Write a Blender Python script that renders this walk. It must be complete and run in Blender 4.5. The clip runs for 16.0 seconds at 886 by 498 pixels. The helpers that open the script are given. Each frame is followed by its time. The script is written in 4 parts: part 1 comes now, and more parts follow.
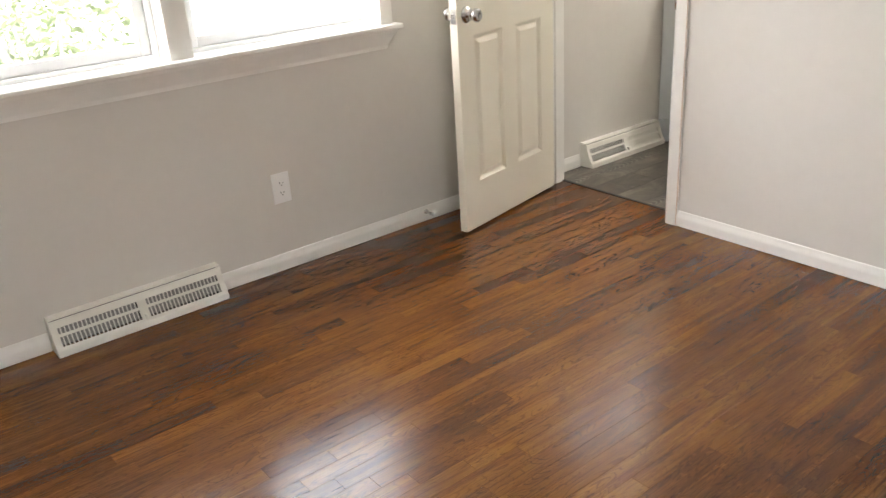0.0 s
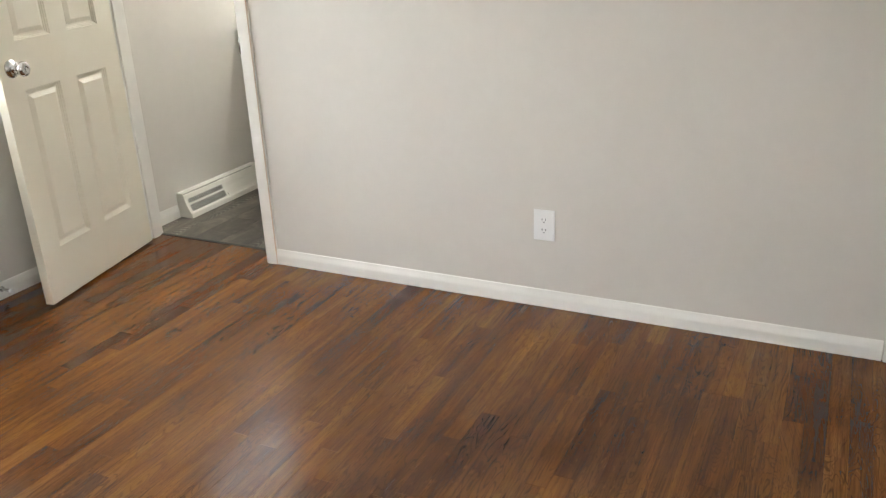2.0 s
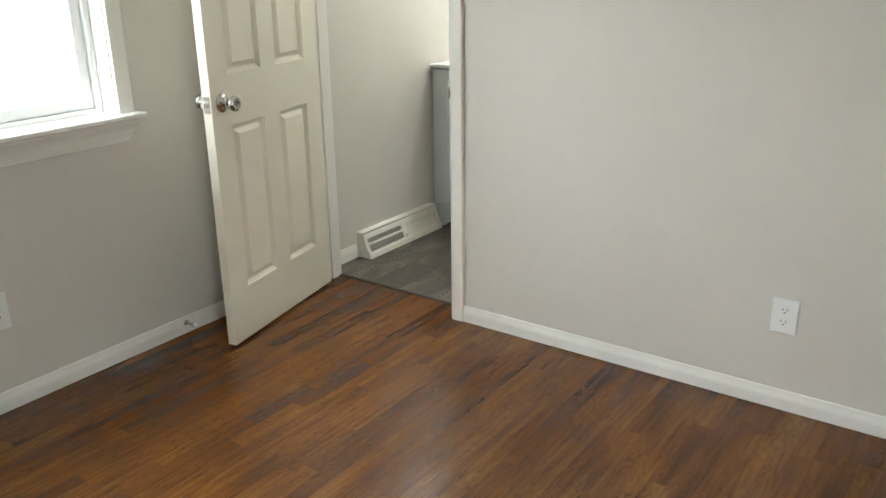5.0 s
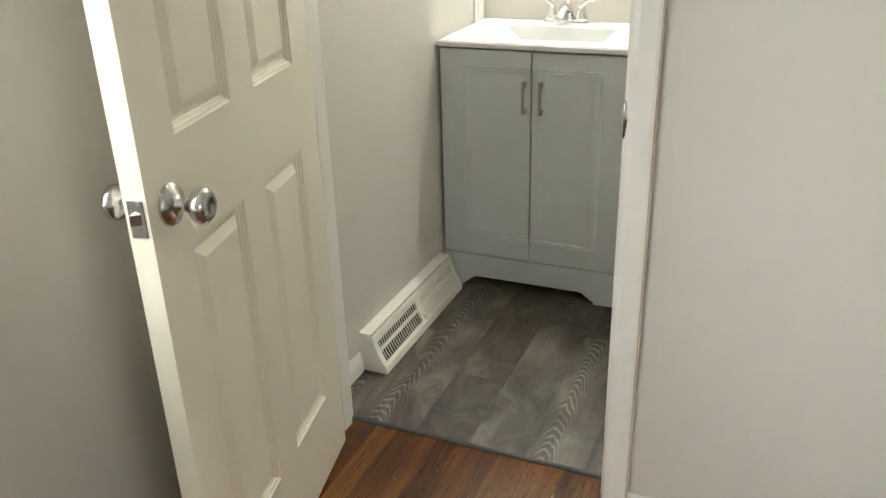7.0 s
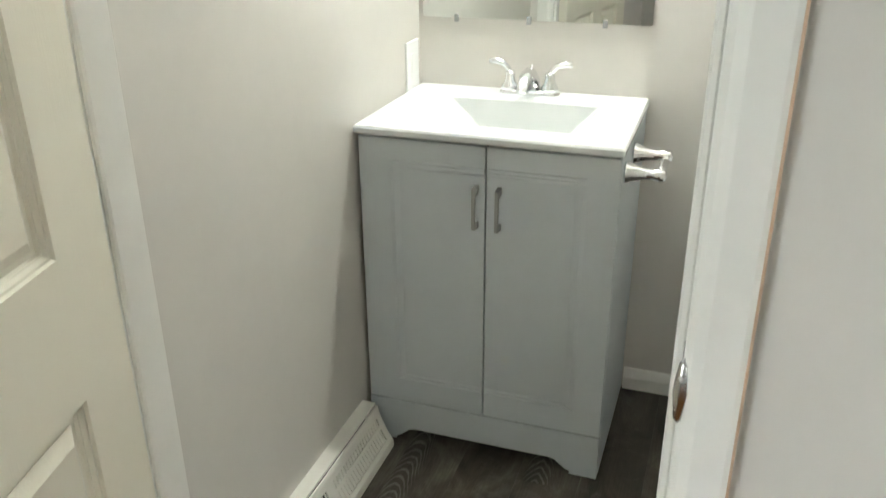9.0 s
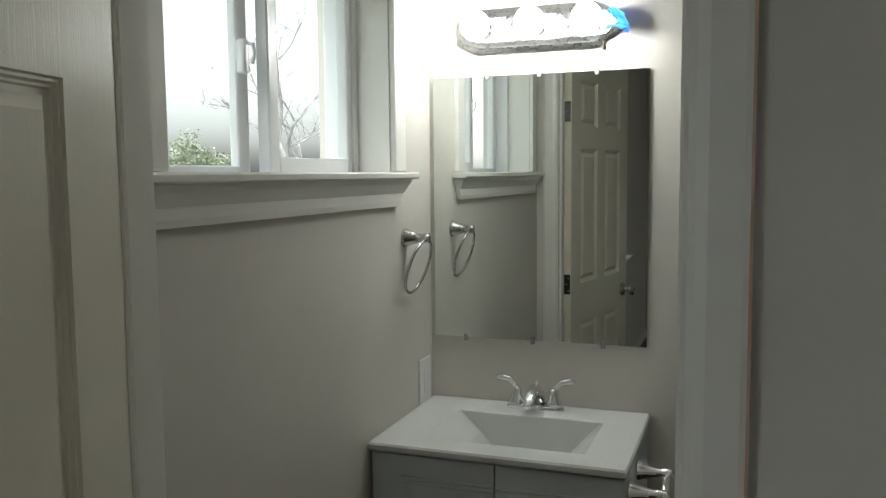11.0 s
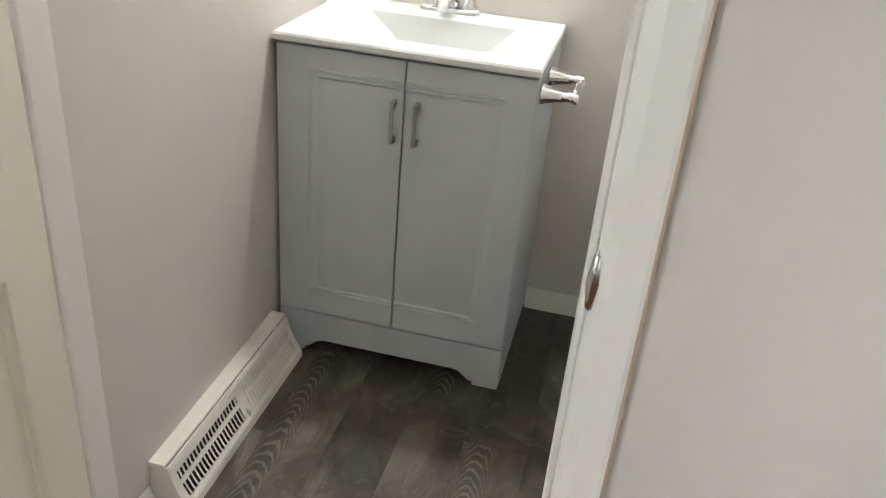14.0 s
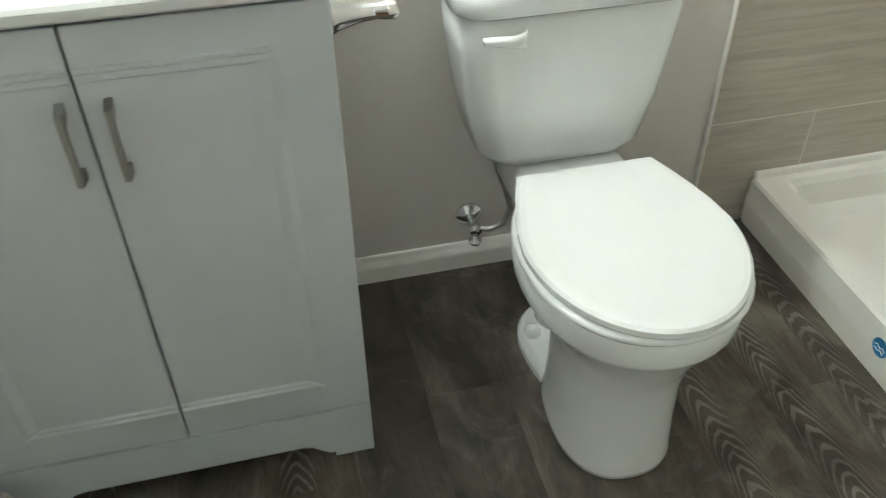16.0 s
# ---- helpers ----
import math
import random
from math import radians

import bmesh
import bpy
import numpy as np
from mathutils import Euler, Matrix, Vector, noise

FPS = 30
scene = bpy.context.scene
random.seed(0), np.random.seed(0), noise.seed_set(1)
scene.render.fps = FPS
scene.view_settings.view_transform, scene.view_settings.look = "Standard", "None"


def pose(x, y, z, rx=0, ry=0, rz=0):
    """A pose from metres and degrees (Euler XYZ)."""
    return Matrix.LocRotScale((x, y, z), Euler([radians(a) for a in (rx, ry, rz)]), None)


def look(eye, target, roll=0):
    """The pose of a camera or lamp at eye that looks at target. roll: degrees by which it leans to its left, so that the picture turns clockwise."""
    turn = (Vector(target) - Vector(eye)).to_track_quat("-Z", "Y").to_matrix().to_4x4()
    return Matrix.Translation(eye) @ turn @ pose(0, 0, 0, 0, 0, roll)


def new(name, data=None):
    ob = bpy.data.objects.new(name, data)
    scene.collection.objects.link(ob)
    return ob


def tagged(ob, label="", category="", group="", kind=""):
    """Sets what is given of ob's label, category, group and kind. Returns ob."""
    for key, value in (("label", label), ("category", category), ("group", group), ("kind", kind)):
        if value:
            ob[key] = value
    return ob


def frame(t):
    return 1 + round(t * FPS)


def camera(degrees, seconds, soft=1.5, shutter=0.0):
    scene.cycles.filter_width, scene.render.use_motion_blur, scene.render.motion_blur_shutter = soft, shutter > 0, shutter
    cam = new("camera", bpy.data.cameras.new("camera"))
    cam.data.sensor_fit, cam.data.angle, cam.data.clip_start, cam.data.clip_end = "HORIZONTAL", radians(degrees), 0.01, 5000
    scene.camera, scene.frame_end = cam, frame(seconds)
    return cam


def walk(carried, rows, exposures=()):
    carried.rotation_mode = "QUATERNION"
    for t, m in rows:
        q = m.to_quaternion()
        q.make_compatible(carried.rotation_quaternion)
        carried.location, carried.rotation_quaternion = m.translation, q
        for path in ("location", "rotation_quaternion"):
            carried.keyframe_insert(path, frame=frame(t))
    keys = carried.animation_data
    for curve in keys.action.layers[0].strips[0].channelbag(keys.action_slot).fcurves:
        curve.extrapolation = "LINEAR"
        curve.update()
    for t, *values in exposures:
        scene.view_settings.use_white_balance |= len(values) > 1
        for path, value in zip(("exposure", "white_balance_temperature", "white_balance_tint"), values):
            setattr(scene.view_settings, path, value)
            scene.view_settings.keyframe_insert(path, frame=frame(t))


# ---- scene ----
cam = camera(56.2, 16.0, soft=1.2, shutter=0.2)
PATH = [
    (0, (2.821, -2.792, 1.37), (1.37, -1.668, 0.576), -3.7),
    (0.5, (2.854, -2.749, 1.367), (1.546, -1.464, 0.567), -3.8),
    (1, (2.926, -2.706, 1.372), (1.845, -1.19, 0.64), -2.8),
    (1.5, (2.959, -2.67, 1.36), (2.022, -1.06, 0.633), -2.9),
    (2, (2.958, -2.653, 1.349), (2.133, -0.987, 0.61), -2.5),
    (2.5, (2.959, -2.663, 1.359), (2.181, -0.979, 0.612), -2.3),
    (3, (2.95, -2.666, 1.379), (2.167, -0.986, 0.629), -1.6),
    (3.5, (2.925, -2.664, 1.373), (2.081, -1.008, 0.635), -1.4),
    (4, (2.876, -2.633, 1.381), (1.921, -1.031, 0.659), -1.6),
    (4.5, (2.786, -2.561, 1.39), (1.789, -0.973, 0.693), -1.0),
    (5, (2.558, -2.529, 1.393), (1.464, -0.996, 0.722), -0.8),
    (5.2, (2.444, -2.489, 1.383), (1.335, -0.965, 0.716), -0.8),
    (7.3, (0.935, -1.31, 1.339), (0.26, 0.365, 0.492), -2.4),
    (7.5, (0.863, -1.19, 1.341), (0.211, 0.491, 0.475), -2.9),
    (8, (0.71, -0.946, 1.335), (0.146, 0.743, 0.424), -2.9),
    (8.5, (0.721, -0.804, 1.325), (0.188, 0.889, 0.403), -2.4),
    (9, (0.806, -0.72, 1.375), (0.203, 1.006, 0.558), -0.5),
    (9.5, (0.846, -0.786, 1.467), (0.152, 1.044, 1.014), -1.0),
    (9.7, (0.853, -0.801, 1.475), (0.158, 1.057, 1.181), -1.1),
    (11.8, (0.842, -0.816, 1.512), (0.172, 1.06, 1.337), -0.1),
    (12, (0.84, -0.817, 1.502), (0.183, 1.045, 1.184), 0.2),
    (12.5, (0.84, -0.808, 1.461), (0.222, 1.001, 0.872), 0.8),
    (13, (0.836, -0.791, 1.388), (0.27, 0.928, 0.538), 2.6),
    (13.5, (0.816, -0.779, 1.355), (0.407, 0.938, 0.414), 5.3),
    (14, (0.792, -0.776, 1.351), (0.443, 0.947, 0.398), 5.2),
    (14.5, (0.77, -0.754, 1.329), (0.46, 0.975, 0.374), 4.0),
    (15, (0.696, -0.522, 1.246), (0.539, 1.2, 0.242), 3.0),
    (15.5, (0.617, -0.215, 1.23), (0.595, 1.407, 0.061), -0.6),
    (16, (0.53, 0.058, 1.221), (0.882, 1.549, -0.066), -0.7),
]
EXPOSURE = [(0.0, 1.8, 6600, 14), (2.0, 1.75, 6400, 10), (4.0, 1.74, 6350, 6), (5.0, 1.44, 6250, 5), (7.5, 1.4, 6650, 7), (8.5, 1.42, 6550, 4), (9.0, 1.4, 6150, 4), (9.5, 0.8, 5950, 4), (9.7, 0.5, 5950, 4), (11.8, -1.0, 6200, 4), (12.0, -1.0, 6200, 4), (12.5, 0.05, 6450, 8), (13.0, 0.85, 6450, 13), (13.5, 1.2, 6300, 12), (14.5, 1.33, 6250, 11), (15.5, 1.5, 6200, 4), (16.0, 1.5, 5950, 2)]
walk(cam, [(t, look(eye, target, roll)) for t, eye, target, roll in PATH], EXPOSURE)

# ---- light and world ----
world = bpy.data.worlds.new("overcast_world")
scene.world = world
world.use_nodes = True
wn, wl = world.node_tree.nodes, world.node_tree.links
wn.clear()
sky = wn.new("ShaderNodeTexSky")
sky.sky_type = "NISHITA"
sky.sun_disc = False
sky.sun_elevation, sky.sun_rotation = radians(48), radians(180)
sky.air_density, sky.dust_density = 1.6, 4.0
soft_sky = wn.new("ShaderNodeHueSaturation")
soft_sky.inputs["Saturation"].default_value = 0.22
back = wn.new("ShaderNodeBackground")
back.inputs["Strength"].default_value = 0.62
wout = wn.new("ShaderNodeOutputWorld")
wl.new(sky.outputs[0], soft_sky.inputs["Color"])
wl.new(soft_sky.outputs[0], back.inputs["Color"])
wl.new(back.outputs[0], wout.inputs["Surface"])

sun = new("overcast_sun", bpy.data.lights.new("overcast_sun", "SUN"))
sun.data.energy, sun.data.angle, sun.data.color = 2.5, radians(25), (1.0, 0.96, 0.9)
sun.matrix_world = look((0, 0, 10), (0, 9, 0))



def window_light(name, place, target, width, height, power, color):
    """Area lamp in a window's opening: sky light west, added fill east."""
    ob = new(name, bpy.data.lights.new(name, "AREA"))
    ob.data.shape, ob.data.size, ob.data.size_y = "RECTANGLE", width, height
    ob.data.energy, ob.data.color = power, color
    ob.matrix_world = look(place, target)
    return ob


DAY = (0.96, 0.98, 1.0)
window_light("bedroom_window_light", (-0.155, -2.15, 1.72), (1.0, -2.15, 1.52), 0.80, 0.60, 2.3, DAY)
window_light("bedroom_window_light", (-0.155, -1.26, 1.46), (1.0, -1.26, 1.20), 0.72, 1.06, 3.9, DAY)
# warm fill lamp set in the added, unseen east window
window_light("east_fill_light", (4.355, -3.20, 1.48), (0.0, -1.60, 1.20), 1.20, 1.0, 2.6, (1.0, 0.90, 0.80))

# ---- materials ----


def material(name):
    m = bpy.data.materials.new(name)
    m.use_nodes = True
    b = m.node_tree.nodes["Principled BSDF"]
    return m, m.node_tree.nodes, m.node_tree.links, b


def ramp(nodes, stops):
    r = nodes.new("ShaderNodeValToRGB")
    while len(r.color_ramp.elements) < len(stops):
        r.color_ramp.elements.new(0.5)
    for e, (at, c) in zip(r.color_ramp.elements, stops):
        e.position, e.color = at, (*c, 1)
    return r


def noise_at(nodes, links, source, scale, detail=4.0, rough=0.55, distortion=0.0):
    n = nodes.new("ShaderNodeTexNoise")
    n.inputs["Scale"].default_value, n.inputs["Detail"].default_value = scale, detail
    n.inputs["Roughness"].default_value, n.inputs["Distortion"].default_value = rough, distortion
    links.new(source, n.inputs["Vector"])
    return n


def maths(nodes, links, op, a, b):
    n = nodes.new("ShaderNodeMath")
    n.operation = op
    for i, v in enumerate((a, b)):
        if isinstance(v, (int, float)):
            n.inputs[i].default_value = v
        else:
            links.new(v, n.inputs[i])
    return n.outputs[0]


def blend(nodes, links, fac, a, b, mode="MIX"):
    n = nodes.new("ShaderNodeMix")
    n.data_type, n.blend_type = "RGBA", mode
    for socket, v in ((n.inputs[0], fac), (n.inputs[6], a), (n.inputs[7], b)):
        if isinstance(v, (int, float)):
            socket.default_value = v
        elif isinstance(v, tuple):
            socket.default_value = (*v, 1)
        else:
            links.new(v, socket)
    return n.outputs[2]


def bumped(nodes, links, bsdf, height, strength, distance):
    n = nodes.new("ShaderNodeBump")
    n.inputs["Strength"].default_value, n.inputs["Distance"].default_value = strength, distance
    links.new(height, n.inputs["Height"])
    links.new(n.outputs[0], bsdf.inputs["Normal"])


def painted(name, color, rough, grain=0.02, bump_scale=260.0, bump=0.12, stain=0.05, coat=0.0):
    """Paint with a fine roller texture, a slow change of tone and small scuffs."""
    m, n, l, b = material(name)
    pos = n.new("ShaderNodeNewGeometry").outputs["Position"]
    slow = noise_at(n, l, pos, 1.7, 3)
    fine = noise_at(n, l, pos, bump_scale, 2)
    mid = noise_at(n, l, pos, 23.0, 4)
    dark = tuple(c * (1 - stain * 1.6) for c in color)
    light = tuple(min(1, c * (1 + stain)) for c in color)
    r = ramp(n, ((0.3, dark), (0.7, light)))
    l.new(slow.outputs[0], r.inputs[0])
    g = ramp(n, ((0.25, (1 - grain * 2,) * 3), (0.75, (1, 1, 1))))
    l.new(mid.outputs[0], g.inputs[0])
    l.new(blend(n, l, 1.0, r.outputs[0], g.outputs[0], "MULTIPLY"), b.inputs["Base Color"])
    rr = n.new("ShaderNodeMapRange")
    rr.inputs["To Min"].default_value, rr.inputs["To Max"].default_value = rough - 0.06, rough + 0.08
    l.new(mid.outputs[0], rr.inputs["Value"])
    l.new(rr.outputs[0], b.inputs["Roughness"])
    b.inputs["Coat Weight"].default_value = coat
    if bump:
        bumped(n, l, b, fine.outputs[0], bump, 0.001)
    return m


def metal(name, color, rough, brush=0.0):
    m, n, l, b = material(name)
    b.inputs["Base Color"].default_value = (*color, 1)
    b.inputs["Metallic"].default_value = 1
    pos = n.new("ShaderNodeNewGeometry").outputs["Position"]
    f = noise_at(n, l, pos, 90, 3)
    rr = n.new("ShaderNodeMapRange")
    rr.inputs["To Min"].default_value, rr.inputs["To Max"].default_value = max(0.02, rough - 0.04 - brush), rough + 0.05 + brush
    l.new(f.outputs[0], rr.inputs["Value"])
    l.new(rr.outputs[0], b.inputs["Roughness"])
    return m


WALL = painted("greige_wall_paint", (0.655, 0.624, 0.576), 0.62, 0.015, 190, 0.22, 0.02)
CEILING = painted("ceiling_paint", (0.86, 0.85, 0.83), 0.8, 0.01, 150, 0.3, 0.02)
TRIM = painted("white_trim_paint", (0.85, 0.835, 0.79), 0.36, 0.02, 120, 0.05, 0.02)
VINYL = painted("white_window_vinyl", (0.82, 0.83, 0.83), 0.35, 0.01, 90, 0.02, 0.01)
REGISTER = painted("register_enamel", (0.80, 0.78, 0.71), 0.34, 0.02, 90, 0.03, 0.03)
# near-black stands for the shade behind the register slots
REGISTER_SHADE = painted("register_slot_shade", (0.07, 0.068, 0.065), 0.7, 0.02, 90, 0.03, 0.05)
# mid grey backing of the bedroom register's slots
REGISTER_GREY = painted("register_slot_grey", (0.24, 0.235, 0.225), 0.55, 0.02, 90, 0.03, 0.05)
PLASTIC = painted("white_plate_plastic", (0.83, 0.83, 0.82), 0.37, 0.005, 60, 0.0, 0.01)
SLOT = painted("socket_dark", (0.03, 0.03, 0.03), 0.5, 0.0, 60, 0.0, 0.02)
VANITY = painted("grey_cabinet_paint", (0.60, 0.635, 0.655), 0.42, 0.015, 140, 0.05, 0.03)
# near-black puts shade into the vanity's gaps; the threshold strip shares it
SHADOW_GAP = painted("shadow_gap_black", (0.05, 0.05, 0.05), 0.8, 0.02, 60, 0.0, 0.05)
TOP = painted("white_cultured_marble", (0.74, 0.755, 0.745), 0.20, 0.005, 60, 0.0, 0.008, 0.0)
PORCELAIN = painted("white_porcelain", (0.80, 0.815, 0.80), 0.10, 0.004, 60, 0.0, 0.008, 0.5)
ACRYLIC = painted("shower_acrylic", (0.82, 0.80, 0.74), 0.37, 0.004, 90, 0.0, 0.006)
RAW_EDGE = painted("bare_wood_edge", (0.64, 0.46, 0.33), 0.7, 0.06, 90, 0.2, 0.12)
BLUE_TAPE = painted("blue_masking_tape", (0.03, 0.24, 0.72), 0.6, 0.03, 220, 0.2, 0.05)
BLUE_PRINT = painted("blue_print", (0.03, 0.22, 0.45), 0.5, 0.03, 90, 0.0, 0.05)
GROUT = painted("tile_grout", (0.74, 0.71, 0.65), 0.85, 0.04, 300, 0.3, 0.05)
SUBFLOOR = painted("dark_subfloor", (0.035, 0.022, 0.015), 0.9, 0.05, 90, 0.2, 0.1)
CHROME = metal("polished_chrome", (0.82, 0.83, 0.84), 0.06)
NICKEL = metal("brushed_nickel", (0.58, 0.575, 0.56), 0.24, 0.06)
PEWTER = metal("satin_handle_metal", (0.40, 0.40, 0.39), 0.33, 0.05)
STEEL_BRUSHED = metal("brushed_light_bar", (0.50, 0.50, 0.51), 0.28, 0.08)
BRONZE = metal("dark_bronze_hinge", (0.09, 0.075, 0.06), 0.4, 0.05)

MIRROR, _n, _l, _b = material("mirror_silver")
_b.inputs["Base Color"].default_value = (0.84, 0.875, 0.85, 1)
_b.inputs["Metallic"].default_value, _b.inputs["Roughness"].default_value = 1, 0.012

GLASS, _n, _l, _b = material("window_glass")
_b.inputs["Base Color"].default_value = (0.97, 0.99, 0.98, 1)
_b.inputs["Transmission Weight"].default_value, _b.inputs["Roughness"].default_value = 1, 0.0
_b.inputs["IOR"].default_value = 1.02

CLIP, _n, _l, _b = material("clear_clip_plastic")
_b.inputs["Base Color"].default_value = (0.9, 0.92, 0.92, 1)
_b.inputs["Transmission Weight"].default_value, _b.inputs["Roughness"].default_value = 0.7, 0.15

# glow of the unseen fill lamp added in the hall
LAMP_GLOW, _n, _l, _b = material("added_lamp_glass")
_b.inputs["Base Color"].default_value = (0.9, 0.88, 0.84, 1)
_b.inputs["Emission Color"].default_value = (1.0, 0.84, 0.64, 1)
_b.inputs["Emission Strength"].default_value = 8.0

BULB, _n, _l, _b = material("glowing_globe_bulb")
_b.inputs["Base Color"].default_value = (0.95, 0.95, 0.93, 1)
_b.inputs["Emission Color"].default_value = (1.0, 0.97, 0.90, 1)
_b.inputs["Emission Strength"].default_value = 96.0


def wood_strip():
    """Stained oak strips: every strip its own tone, long open grain, stain blotches."""
    m, n, l, b = material("stained_oak_strip")
    tc, info = n.new("ShaderNodeTexCoord"), n.new("ShaderNodeObjectInfo")
    geo = n.new("ShaderNodeNewGeometry")
    rnd = maths(n, l, "FRACT", maths(n, l, "ADD", info.outputs["Random"], geo.outputs["Random Per Island"]), 0.0)
    off = n.new("ShaderNodeCombineXYZ")
    l.new(maths(n, l, "MULTIPLY", rnd, 37.0), off.inputs[0])
    l.new(maths(n, l, "MULTIPLY", rnd, 91.0), off.inputs[1])
    l.new(maths(n, l, "MULTIPLY", rnd, 53.0), off.inputs[2])
    add = n.new("ShaderNodeVectorMath")
    l.new(geo.outputs["Position"], add.inputs[0])
    l.new(off.outputs[0], add.inputs[1])
    stretch = n.new("ShaderNodeMapping")
    stretch.inputs["Scale"].default_value = (25, 1.7, 1)
    l.new(add.outputs[0], stretch.inputs["Vector"])
    grain = noise_at(n, l, stretch.outputs[0], 1.0, 6, 0.62, 0.9)
    fine = n.new("ShaderNodeMapping")
    fine.inputs["Scale"].default_value = (210, 4, 1)
    l.new(add.outputs[0], fine.inputs["Vector"])
    pores = noise_at(n, l, fine.outputs[0], 1.0, 3, 0.6, 0.3)
    swirl = n.new("ShaderNodeMapping")
    swirl.inputs["Scale"].default_value = (17, 2.1, 1)
    l.new(add.outputs[0], swirl.inputs["Vector"])
    cath = noise_at(n, l, swirl.outputs[0], 1.0, 2, 0.5, 1.6)
    rings = maths(n, l, "SINE", maths(n, l, "MULTIPLY", cath.outputs[0], 95.0), 0.0)
    blot = noise_at(n, l, geo.outputs["Position"], 1.5, 3, 0.55, 0.4)
    blot2 = noise_at(n, l, add.outputs[0], 2.2, 2, 0.5, 0.3)
    tone = ramp(n, ((0.0, (0.074, 0.030, 0.011)), (0.22, (0.100, 0.043, 0.015)), (0.45, (0.155, 0.073, 0.020)), (0.72, (0.215, 0.108, 0.027)), (1.0, (0.270, 0.148, 0.038))))
    l.new(maths(n, l, "ADD", maths(n, l, "MULTIPLY", rnd, 0.46), maths(n, l, "MULTIPLY", maths(n, l, "SUBTRACT", blot.outputs[0], 0.31), 1.35)), tone.inputs[0])
    gr = ramp(n, ((0.28, (0.58, 0.50, 0.43)), (0.42, (0.82, 0.79, 0.75)), (0.54, (1.0, 1.0, 1.0)), (0.72, (1.30, 1.34, 1.26))))
    l.new(grain.outputs[0], gr.inputs[0])
    c = blend(n, l, 1.0, tone.outputs[0], gr.outputs[0], "MULTIPLY")
    rr = ramp(n, ((0.0, (0.26, 0.21, 0.18)), (0.20, (1, 1, 1))))
    l.new(maths(n, l, "ADD", maths(n, l, "MULTIPLY", rings, 0.5), 0.5), rr.inputs[0])
    c = blend(n, l, maths(n, l, "MULTIPLY", blot2.outputs[0], 1.0), c, blend(n, l, 1.0, c, rr.outputs[0], "MULTIPLY"))
    pr = ramp(n, ((0.36, (0.42, 0.36, 0.33)), (0.48, (1, 1, 1))))
    l.new(pores.outputs[0], pr.inputs[0])
    c = blend(n, l, 0.55, c, blend(n, l, 1.0, c, pr.outputs[0], "MULTIPLY"))
    km = n.new("ShaderNodeMapping")
    km.inputs["Scale"].default_value = (24, 2.3, 1)
    l.new(add.outputs[0], km.inputs["Vector"])
    knot = noise_at(n, l, km.outputs[0], 1.0, 3, 0.55, 0.8)
    kr = ramp(n, ((0.28, (0.40, 0.30, 0.24)), (0.38, (0.76, 0.68, 0.61)), (0.46, (1, 1, 1))))
    l.new(knot.outputs[0], kr.inputs[0])
    c = blend(n, l, 0.6, c, blend(n, l, 1.0, c, kr.outputs[0], "MULTIPLY"))
    gold = n.new("ShaderNodeMapping")
    gold.inputs["Scale"].default_value = (55, 12, 1)
    l.new(add.outputs[0], gold.inputs["Vector"])
    fleck = noise_at(n, l, gold.outputs[0], 1.0, 3, 0.6, 1.5)
    fr = ramp(n, ((0.60, (0, 0, 0)), (0.74, (0.5, 0.5, 0.5))))
    l.new(fleck.outputs[0], fr.inputs[0])
    c = blend(n, l, fr.outputs[0], c, (0.24, 0.125, 0.045))
    c = blend(n, l, 1.0, c, (0.90, 0.68, 0.485), "MULTIPLY")
    l.new(c, b.inputs["Base Color"])
    ro = n.new("ShaderNodeMapRange")
    ro.inputs["To Min"].default_value, ro.inputs["To Max"].default_value = 0.17, 0.215
    l.new(blot.outputs[0], ro.inputs["Value"])
    l.new(ro.outputs[0], b.inputs["Roughness"])
    bumped(n, l, b, maths(n, l, "ADD", grain.outputs[0], maths(n, l, "MULTIPLY", pores.outputs[0], 0.3)), 0.06, 0.0010)
    b.inputs["Specular IOR Level"].default_value = 0.42
    return m


